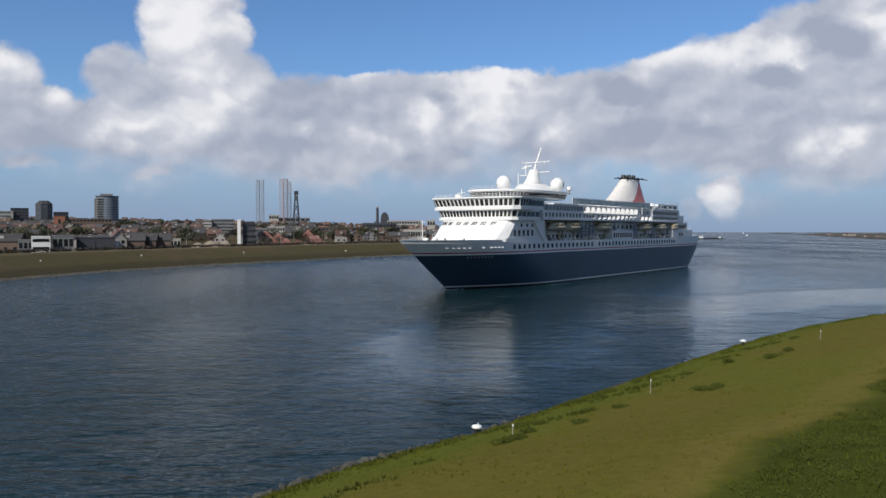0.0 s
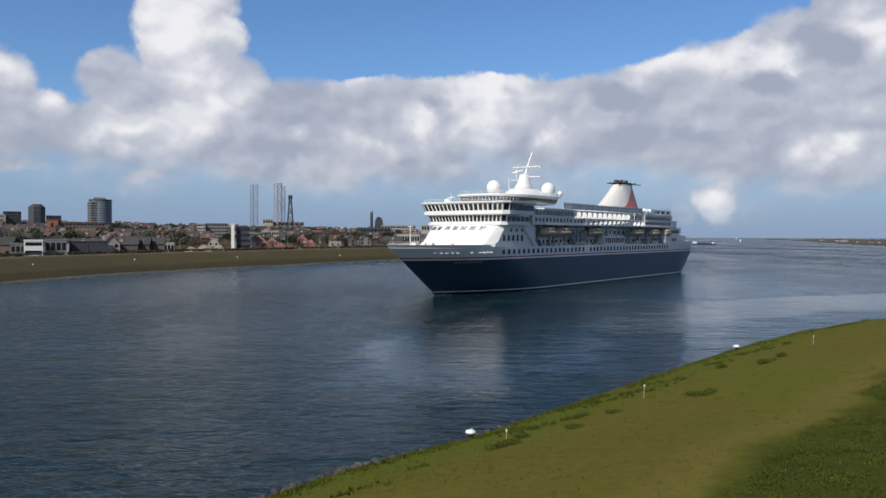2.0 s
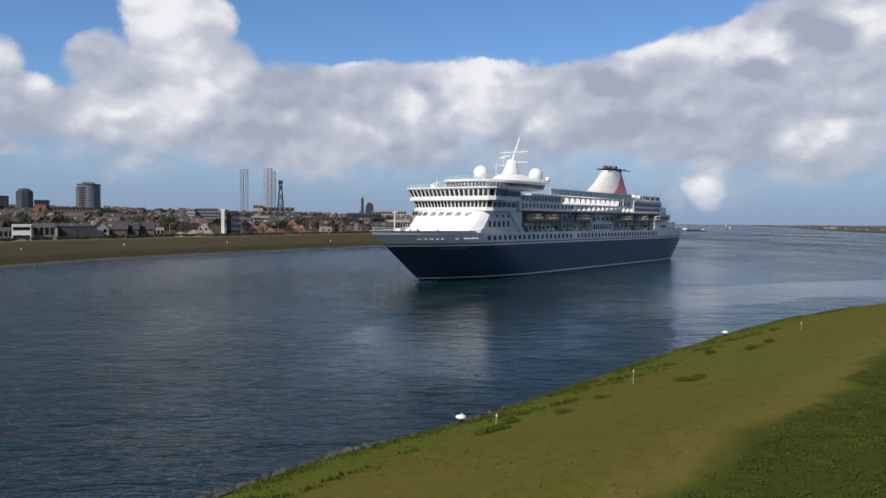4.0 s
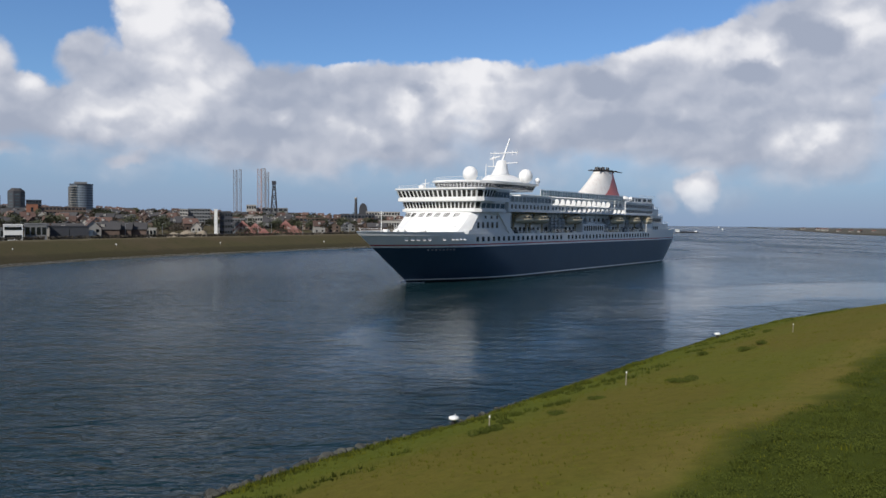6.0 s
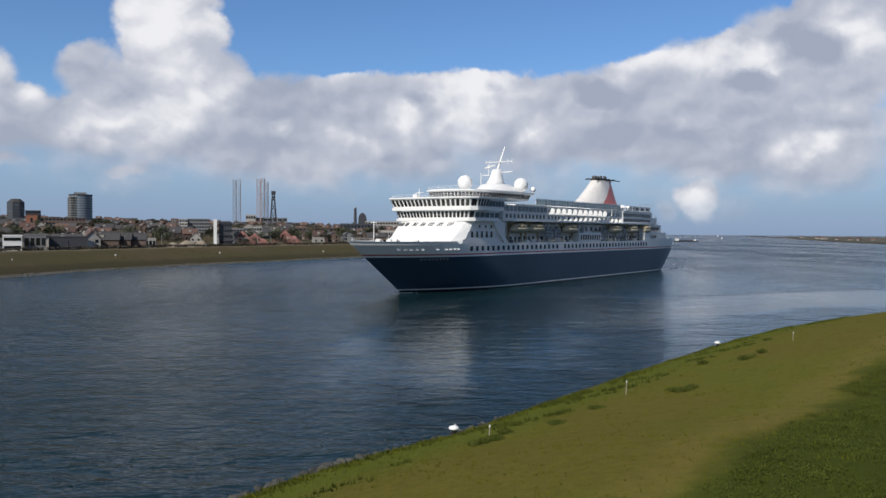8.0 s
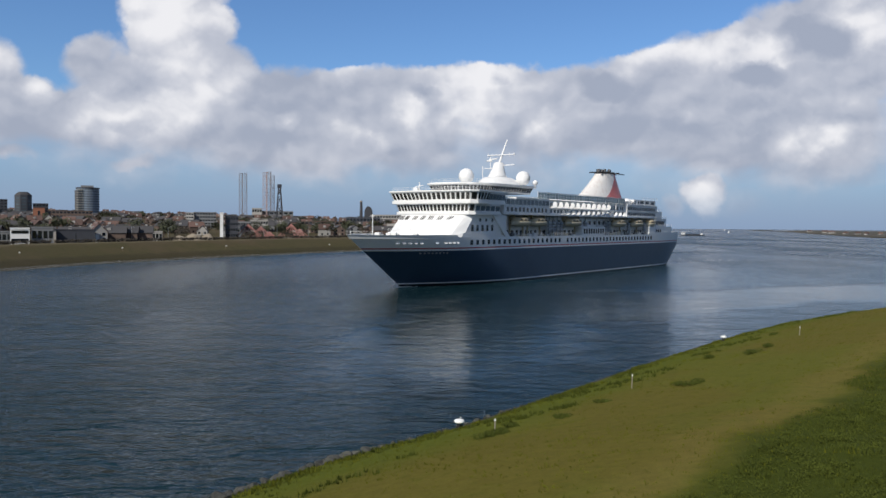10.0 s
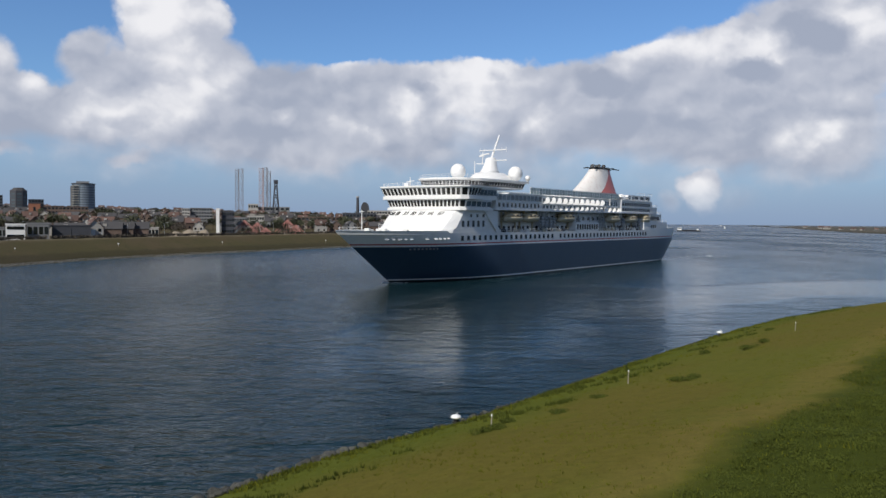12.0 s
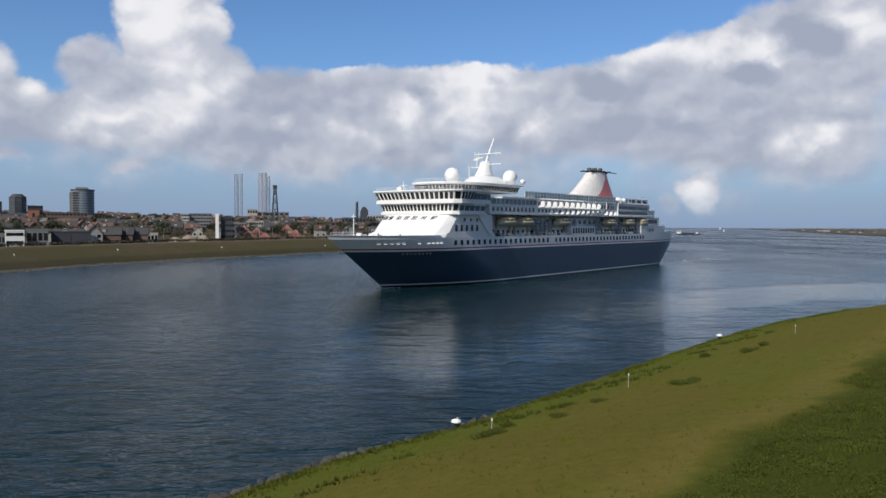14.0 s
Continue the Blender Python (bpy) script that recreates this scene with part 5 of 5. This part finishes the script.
        for j in range(m - 1):
            for k in range(n):
                f.append((j * n + k, j * n + (k + 1) % n, (j + 1) * n + (k + 1) % n, (j + 1) * n + k))
        f.append(tuple(range(n)))
        ob = raw("sand_mound", v, f, "sand", smooth=True)
        ob.matrix_basis = pose(x, y, land_height(x, y))
        tagged(ob, "mound of dry sand behind the dyke", "sand mound", "sand mounds")
    # street lamps
    lamp = thing("street_lamp", Matrix(), "slim grey street lamp behind the dyke", "street lamp", "street lamps")
    part("pole", bar(bmesh.new(), (0, 0, -1), (0, 0, 8), .12, 6, .07), "steel", lamp)
    part("arm", bar(bmesh.new(), (0, 0, 8), (1.4, 0, 8.2), .05, 5), "steel", lamp)
    part("head", box(bmesh.new(), 1.2, 1.9, -.15, .15, 8.12, 8.3), "steel", lamp)
    first = True
    for px in (22, 92, 150, 213, 232, 266, 330, 392, 455, 497, 520, 575, 612, 655, 705):
        d = settle(px, 400 + rnd.uniform(-20, 40) + max(0, px - 300) * .3, 42)
        x, y = spot(px, d)
        m = pose(x, y, land_height(x, y), 0, 0, rnd.uniform(0, 360))
        if first:
            lamp.matrix_basis, first = m, False
        else:
            copy_thing(lamp, m)
    # hedge on the crest, rubble along the water
    v, f = [], []
    ways = inland(FAR_SHORE, -1)
    vs, fs = [], []
    for i in range(len(FAR_SHORE) - 1):
        a, b = FAR_SHORE[i], FAR_SHORE[i + 1]
        if b.y < 150 or a.y > 760:
            continue
        n = int((b - a).length / .55)
        for k in range(n):
            p = a.lerp(b, k / n)
            c = p + ways[i] * (29.5 + rnd.uniform(-1, 1))
            leaf_cloud(v, f, (c.x, c.y, 8.95 + .35 * noise.noise(Vector((c.x * .1, c.y * .1, 3)))), (.8, .8, .75), 14, .36, rnd)
            for _ in range(5):
                c = p + ways[i] * rnd.uniform(-.2, 1.7)
                r = rnd.uniform(.12, .30)
                o = len(vs)
                z = profile(FAR_PROFILE, max(0, dist_to(FAR_SHORE, c.x, c.y)))
                vs += [(c.x + r * rnd.uniform(.6, 1.2) * dx, c.y + r * rnd.uniform(.6, 1.2) * dy, z + r * dz * rnd.uniform(.5, 1)) for dx, dy, dz in ((1, 0, 0), (0, 1, 0), (-1, 0, 0), (0, -1, 0), (.3, .3, .9), (-.4, -.2, .8), (0, 0, -.5))]
                fs += [tuple(o + j for j in t) for t in ((0, 1, 4), (1, 2, 5, 4), (2, 3, 5), (3, 0, 4, 5))]
    tagged(raw("hedge", v, f, "twig"), "low dark brown scrub along the dyke crest", "hedge", kind="stuff")
    tagged(raw("rubble", vs, fs, "riprap"), "grey stone rubble along the waterline", "rubble", kind="stuff")
    # small white marker boards on the far slope
    for px, py in ((71, 465), (250, 456), (431, 451), (612, 447)):
        d = 17.7 * 1358 / (py + 9 - 406.6) * .72
        x, y = spot(px, d)
        for _ in range(40):
            z = land_height(x, y)
            d += (height(py, d) - z) * 4
            x, y = spot(px, d)
        ob = thing("marker_board", pose(x, y, land_height(x, y), 0, 0, facing(x, y)), "small white marker board on the far grass slope", "marker", "marker boards")
        part("post", bar(bmesh.new(), (0, 0, -.3), (0, 0, 1.0), .06, 6), "wood", ob)
        part("board", box(bmesh.new(), -.28, .28, -.05, .05, .65, 1.0, .01), "paint", ob)


town()


# ---- seaward: headland, breakwater, barge, buoys ----
HEAD_SHORE = smooth_line([(1330, 2950), (1160, 2400), (1035, 2090), (880, 1650), (790, 1380), (760, 1230), (800, 1080), (1000, 900), (1500, 700)], 6)
HEAD_PROFILE = [(-10, -2), (0, 0), (5, 2.4), (30, 3.2), (60, 6), (95, 13), (130, 18), (190, 17), (600, 14)]
# distance haze is put into these greyed turf colours
M["dune"] = ground_material("dune_turf", (0.080, 0.074, 0.058), (0.115, 0.105, 0.085), (0.055, 0.053, 0.042), 0.2, 0.3)
bank("ground_headland", HEAD_SHORE, -1, HEAD_PROFILE, 2, "dune", "low brown dune headland across the water", 1.0, lambda y: min(1.0, max(0.22, (1900 - y) / 600)))


def seaward():
    rnd = random.Random(5)
    v, f = [], []
    pts = [(1420, 3300), (1390, 3120), (1340, 2950)]
    line = smooth_line(pts, 14)
    for p in line:
        h = 3.0 + rnd.uniform(-.6, .6)
        v += [(p.x - 9, p.y, -1), (p.x - 3, p.y, h), (p.x + 3, p.y, h), (p.x + 9, p.y, -1)]
    for i in range(len(line) - 1):
        for j in range(3):
            a = 4 * i + j
            f.append((a, a + 1, a + 5, a + 4))
    tagged(raw("breakwater", v, f, "stone"), "long low stone breakwater far out", "breakwater", kind="structure")
    for x, y, w, h in ((1075, 2020, 30, 10), (1120, 2130, 22, 8), (1010, 1830, 18, 7), (1180, 2250, 26, 9), (905, 1560, 14, 6), (960, 1690, 16, 7), (1260, 2500, 24, 8), (880, 1470, 12, 5)):
        w, h = w * .6, h * .5
        z = profile(HEAD_PROFILE, dist_to(HEAD_SHORE, x, y)) * min(1.0, max(.22, (1900 - y) / 600)) - 1
        ob = thing("beach_house", pose(x, y, z, 0, 0, rnd.uniform(-30, 30)), "small white building on the dune headland", "building", "headland buildings")
        part("wall", box(bmesh.new(), -w / 2, w / 2, -w / 3, w / 3, 0, h), "render", ob)
        part("roof", prism(bmesh.new(), [(-w / 2 - .5, -w / 3 - .5, h), (w / 2 + .5, -w / 3 - .5, h), (w / 2 + .5, w / 3 + .5, h), (-w / 2 - .5, w / 3 + .5, h)], [(-w / 2, -.5, h + 3), (w / 2, -.5, h + 3), (w / 2, .5, h + 3), (-w / 2, .5, h + 3)]), "tile", ob)
        for k in range(4):
            c = -w / 2 + w * (k + .5) / 4
            part("window", box(bmesh.new(), c - w * .07, c + w * .07, -w / 3 - .1, -w / 3 + .1, h * .35, h * .7), "glass", ob)
    ob = thing("barge", pose(495, 1420, 0, 0, 0, -14), "long low dark barge with white deckhouses, lying still", "barge")
    rings = [[(x, -w, -1), (x, w, -1), (x, w * 1.05, 2.0), (x, -w * 1.05, 2.0)] for x, w in ((-21, 2.5), (-19, 4), (17, 4), (20, 2.6), (22, .4))]
    part("hull", loft(bmesh.new(), rings), "black", ob)
    part("wheelhouse", box(bmesh.new(), -20, -13, -3, 3, 2, 6.5, .2), "paint", ob)
    part("deck_hatch", box(bmesh.new(), -11, 12, -3, 3, 2, 2.9, .1), "darkwall", ob)
    part("cabin", box(bmesh.new(), 14, 18, -2, 2, 2, 4.2, .2), "paint", ob)
    part("wheelhouse_window", box(bmesh.new(), -19.5, -13.5, -3.06, -2.9, 4.6, 5.8), "glass", ob)
    for x, y, s in ((840, 2120, 1.0), (905, 2980, 1.3), (1290, 3300, 1.2)):
        ob = thing("buoy", pose(x, y, 0), "white channel buoy far out", "buoy", "far buoys")
        part("float", bar(bmesh.new(), (0, 0, -.5), (0, 0, 2 * s), 2.2 * s, 12), "paint", ob)
        part("tower", bar(bmesh.new(), (0, 0, 2 * s), (0, 0, 6 * s), 1.2 * s, 8, .5 * s), "paint", ob)


seaward()

# ---- the near dyke: stones, weeds, stakes, shore lamps ----


def ground_hit(px, py):
    """Where the sight line at that bearing and height (first view) meets the near dyke."""
    p = radians(-1.451)
    a, b = (px - 784) / 1358, -(py - 441) / 1358
    d = Vector((a, math.cos(p) - b * math.sin(p), math.sin(p) + b * math.cos(p)))
    t = 5.0
    for _ in range(4000):
        if EYE_Z + d.z * t <= near_height(d.x * t, d.y * t):
            break
        t += 0.08
    return d.x * t, d.y * t, near_height(d.x * t, d.y * t)


GROUND = bpy.data.objects["ground"]
NEAR_WAYS = inland(NEAR_SHORE, 1)


def boulder_mesh(seed):
    rnd = random.Random(seed)
    bm = bmesh.new()
    bmesh.ops.create_icosphere(bm, subdivisions=2, radius=1)
    for v in bm.verts:
        k = 1 + .38 * noise.noise(v.co * 1.3 + Vector((seed * 7.1, 0, 0))) + .12 * noise.noise(v.co * 3.1 + Vector((0, seed * 3.0, 0)))
        v.co = Vector((v.co.x * k * 1.15, v.co.y * k, v.co.z * k * .72))
    return mesh_of("boulder", bm, "stone")


def boulders():
    rnd = random.Random(21)
    kinds = [boulder_mesh(k) for k in range(6)]
    made = 0
    for i in range(len(NEAR_SHORE) - 1):
        a, b = NEAR_SHORE[i], NEAR_SHORE[i + 1]
        if b.y < 30 or a.y > 72:
            continue
        n = int((b - a).length / (.24 if a.y < 60 else .6))
        for k in range(n):
            if made >= 300:
                return
            p = a.lerp(b, (k + rnd.random()) / n)
            w = rnd.uniform(-.5, 2.6)
            c = p + NEAR_WAYS[i] * w
            s = rnd.uniform(.15, .40) * (1.0 if a.y < 58 else .6)
            ob = new("boulder", rnd.choice(kinds))
            ob.parent = GROUND
            ob.matrix_basis = Matrix.LocRotScale((c.x, c.y, max(0.0, .42 * w) + s * .38), Euler((rnd.uniform(-.3, .3), rnd.uniform(-.3, .3), rnd.uniform(0, 6.3))), (s, s * rnd.uniform(.8, 1.2), s * rnd.uniform(.8, 1.2)))
            made += 1


boulders()


def tuft(v, f, x, y, z, n, h, spread, rnd, w=.05):
    for _ in range(n):
        a = rnd.uniform(0, 6.28)
        r = spread * rnd.random()
        bx, by = x + r * math.cos(a), y + r * math.sin(a)
        k = h * rnd.uniform(.5, 1.1)
        lean = rnd.uniform(0, .6) * k
        c = rnd.uniform(0, 6.28)
        dx, dy = w * math.cos(c), w * math.sin(c)
        o = len(v)
        v += [(bx - dx, by - dy, z - .05), (bx + dx, by + dy, z - .05), (bx + lean * math.cos(a), by + lean * math.sin(a), z + k)]
        f.append((o, o + 1, o + 2))


def weeds():
    rnd = random.Random(8)
    v, f, v2, f2 = [], [], [], []
    ways = NEAR_WAYS
    for i in range(len(NEAR_SHORE) - 1):
        a, b = NEAR_SHORE[i], NEAR_SHORE[i + 1]
        if b.y < 22 or a.y > 180:
            continue
        L = (b - a).length
        near = max(.25, min(1.0, 55 / max(a.y, 1)))
        for _ in range(int(L * 70 * near)):  # short turf
            q = rnd.uniform(2.6, 33)
            c = a.lerp(b, rnd.random()) + ways[i] * q
            tuft(v, f, c.x, c.y, near_height(c.x, c.y), 4, .10 + .10 * max(0, noise.noise(Vector((c.x * .4, c.y * .4, 5)))), .22, rnd, .035)
        for _ in range(int(L * 26 * near)):  # taller fringe above the stones
            q = 3.0 + abs(rnd.gauss(0, 1.1))
            c = a.lerp(b, rnd.random()) + ways[i] * q
            if noise.noise(Vector((c.x * .35, c.y * .35, 9))) > -.15:
                t = (v2, f2) if rnd.random() < .55 else (v, f)
                tuft(*t, c.x, c.y, near_height(c.x, c.y), 7, .20, .38, rnd, .045)
        for _ in range(int(L * 3.2 * near)):  # weed clumps along the slope
            q = rnd.choice((4.6, 7.2, 9.5)) + rnd.gauss(0, .6)
            c = a.lerp(b, rnd.random()) + ways[i] * q
            if noise.noise(Vector((c.x * .16, c.y * .16, 2))) > .05:
                for _ in range(6):
                    e = (c.x + rnd.gauss(0, .55), c.y + rnd.gauss(0, .55))
                    tuft(v2, f2, e[0], e[1], near_height(*e), 8, .30, .3, rnd, .06)
    # rough grass high on the dyke
    for _ in range(22000):
        y = rnd.uniform(16, 75)
        x = rnd.uniform(3, 62)
        q = dist_to(NEAR_SHORE, x, y)
        edge = 31.0 + 3.0 * noise.noise(Vector((x * .12, y * .12, 4)))
        if q > edge and x / y < .72 and q < 52:
            h = .14 + .42 * max(0, noise.noise(Vector((x * .55, y * .55, 6))) + .1)
            t = (v2, f2) if rnd.random() < .96 else (v, f)
            z = near_height(x, y)
            tuft(*t, x, y, z, 6, h * .7, .38, rnd, .04)
            if noise.noise(Vector((x * .8, y * .8, 12))) > -.1:  # leafy weeds
                leaf_cloud(v2, f2, (x, y, z + h * .45), (.45, .45, h * .6), 26, .036, rnd)
    tagged(raw("turf_grass", v, f, "blade"), "short olive-green grass on the dyke", "grass", kind="stuff")
    tagged(raw("rough_grass", v2, f2, "blade_dark"), "darker rough grass and weeds on the dyke", "grass", kind="stuff")


weeds()


def stake(px, py, h, label):
    x, y, z = ground_hit(px, py)
    ob = thing("stake", pose(x, y, z, 1.5, 1.0, 10), label, "stake", "dyke stakes")
    part("post", bar(bmesh.new(), (0, 0, -.3), (0, 0, h), .05, 8, .045), "wood", ob)
    part("tip", bar(bmesh.new(), (0, 0, h), (0, 0, h + .16), .06, 8, .045), "paint", ob)
    return x, y, z


def shore_lamp(px, py):
    x, y, z = ground_hit(px, py)
    ob = thing("shore_lamp", pose(x, y, z), "low shore lamp with a wide white cap on a dark foot", "shore lamp", "shore lamps")
    ring = lambda r, h: [(r * math.cos(math.pi * k / 10), r * math.sin(math.pi * k / 10), h) for k in range(20)]
    part("foot", bar(bmesh.new(), (0, 0, -.3), (0, 0, .5), .22, 12, .17), "black", ob)
    part("cap", loft(bmesh.new(), [ring(.30, .42), ring(.42, .50), ring(.44, .56), ring(.36, .68), ring(.15, .74)]), "paint", ob, "wide white cap", True)
    part("light", bar(bmesh.new(), (.1, 0, .74), (.1, 0, .9), .05, 8), "paint", ob)


def bush(px, py, w, h, seed):
    x, y, z = ground_hit(px, py)
    rnd = random.Random(seed)
    v, f = [], []
    for _ in range(5):
        leaf_cloud(v, f, (rnd.uniform(-w, w) * .5, rnd.uniform(-.3, .3), h * .4), (w * .45, .5, h * .55), 110, .07, rnd)
    ob = raw("bush", v, f, "blade_dark")
    ob.matrix_basis = pose(x, y, z, 0, 0, 40)
    tagged(ob, "low dark weed bush on the dyke", "bush", "weed bushes")


stake(907, 776, .85, "weathered stake in a weed bush on the dyke")
stake(1151, 696, 1.05, "weathered stake with a pale tip on the dyke")
stake(1452, 601, .95, "distant pale stake on the dyke")
shore_lamp(844, 768)
shore_lamp(1315, 611)
for k, (px, py, w, h) in enumerate(((897, 782, 1.6, .6), (925, 776, .9, .45), (1265, 688, 1.8, .5), (1370, 632, 2.6, .7), (1395, 622, 1.6, .7), (1290, 642, 1.0, .6), (1240, 690, 1.0, .4), (1030, 748, 1.5, .4), (1100, 722, 1.0, .4), (940, 765, .9, .4), (1405, 600, 1.8, .5))):
    bush(px, py, w, h * .6, k)


def beacon_pole():
    x, y = 118.0, 186.0
    ob = thing("beacon_pole", pose(x, y, 0, 0, 0, 0), "thin dark pole with a white top at the water's edge", "beacon")
    part("pole", bar(bmesh.new(), (0, 0, -1), (0, 0, 4.6), .09, 8), "steel", ob)
    part("top", box(bmesh.new(), -.2, .2, -.2, .2, 4.6, 5.7, .05), "paint", ob, "white top mark")


beacon_pole()


def motions():
    rows = []
    for k in range(15):
        u = k / 14
        rows.append((float(k), pose(1.0 - 11.6 * u - 0.67 * u * u, 227.0 - 14.58 * u + 1.98 * u * u, 0, 0, 0, -(36.6 + 2.003 * u - 0.182 * u * u))))
    walk(SHIP, rows)


motions()
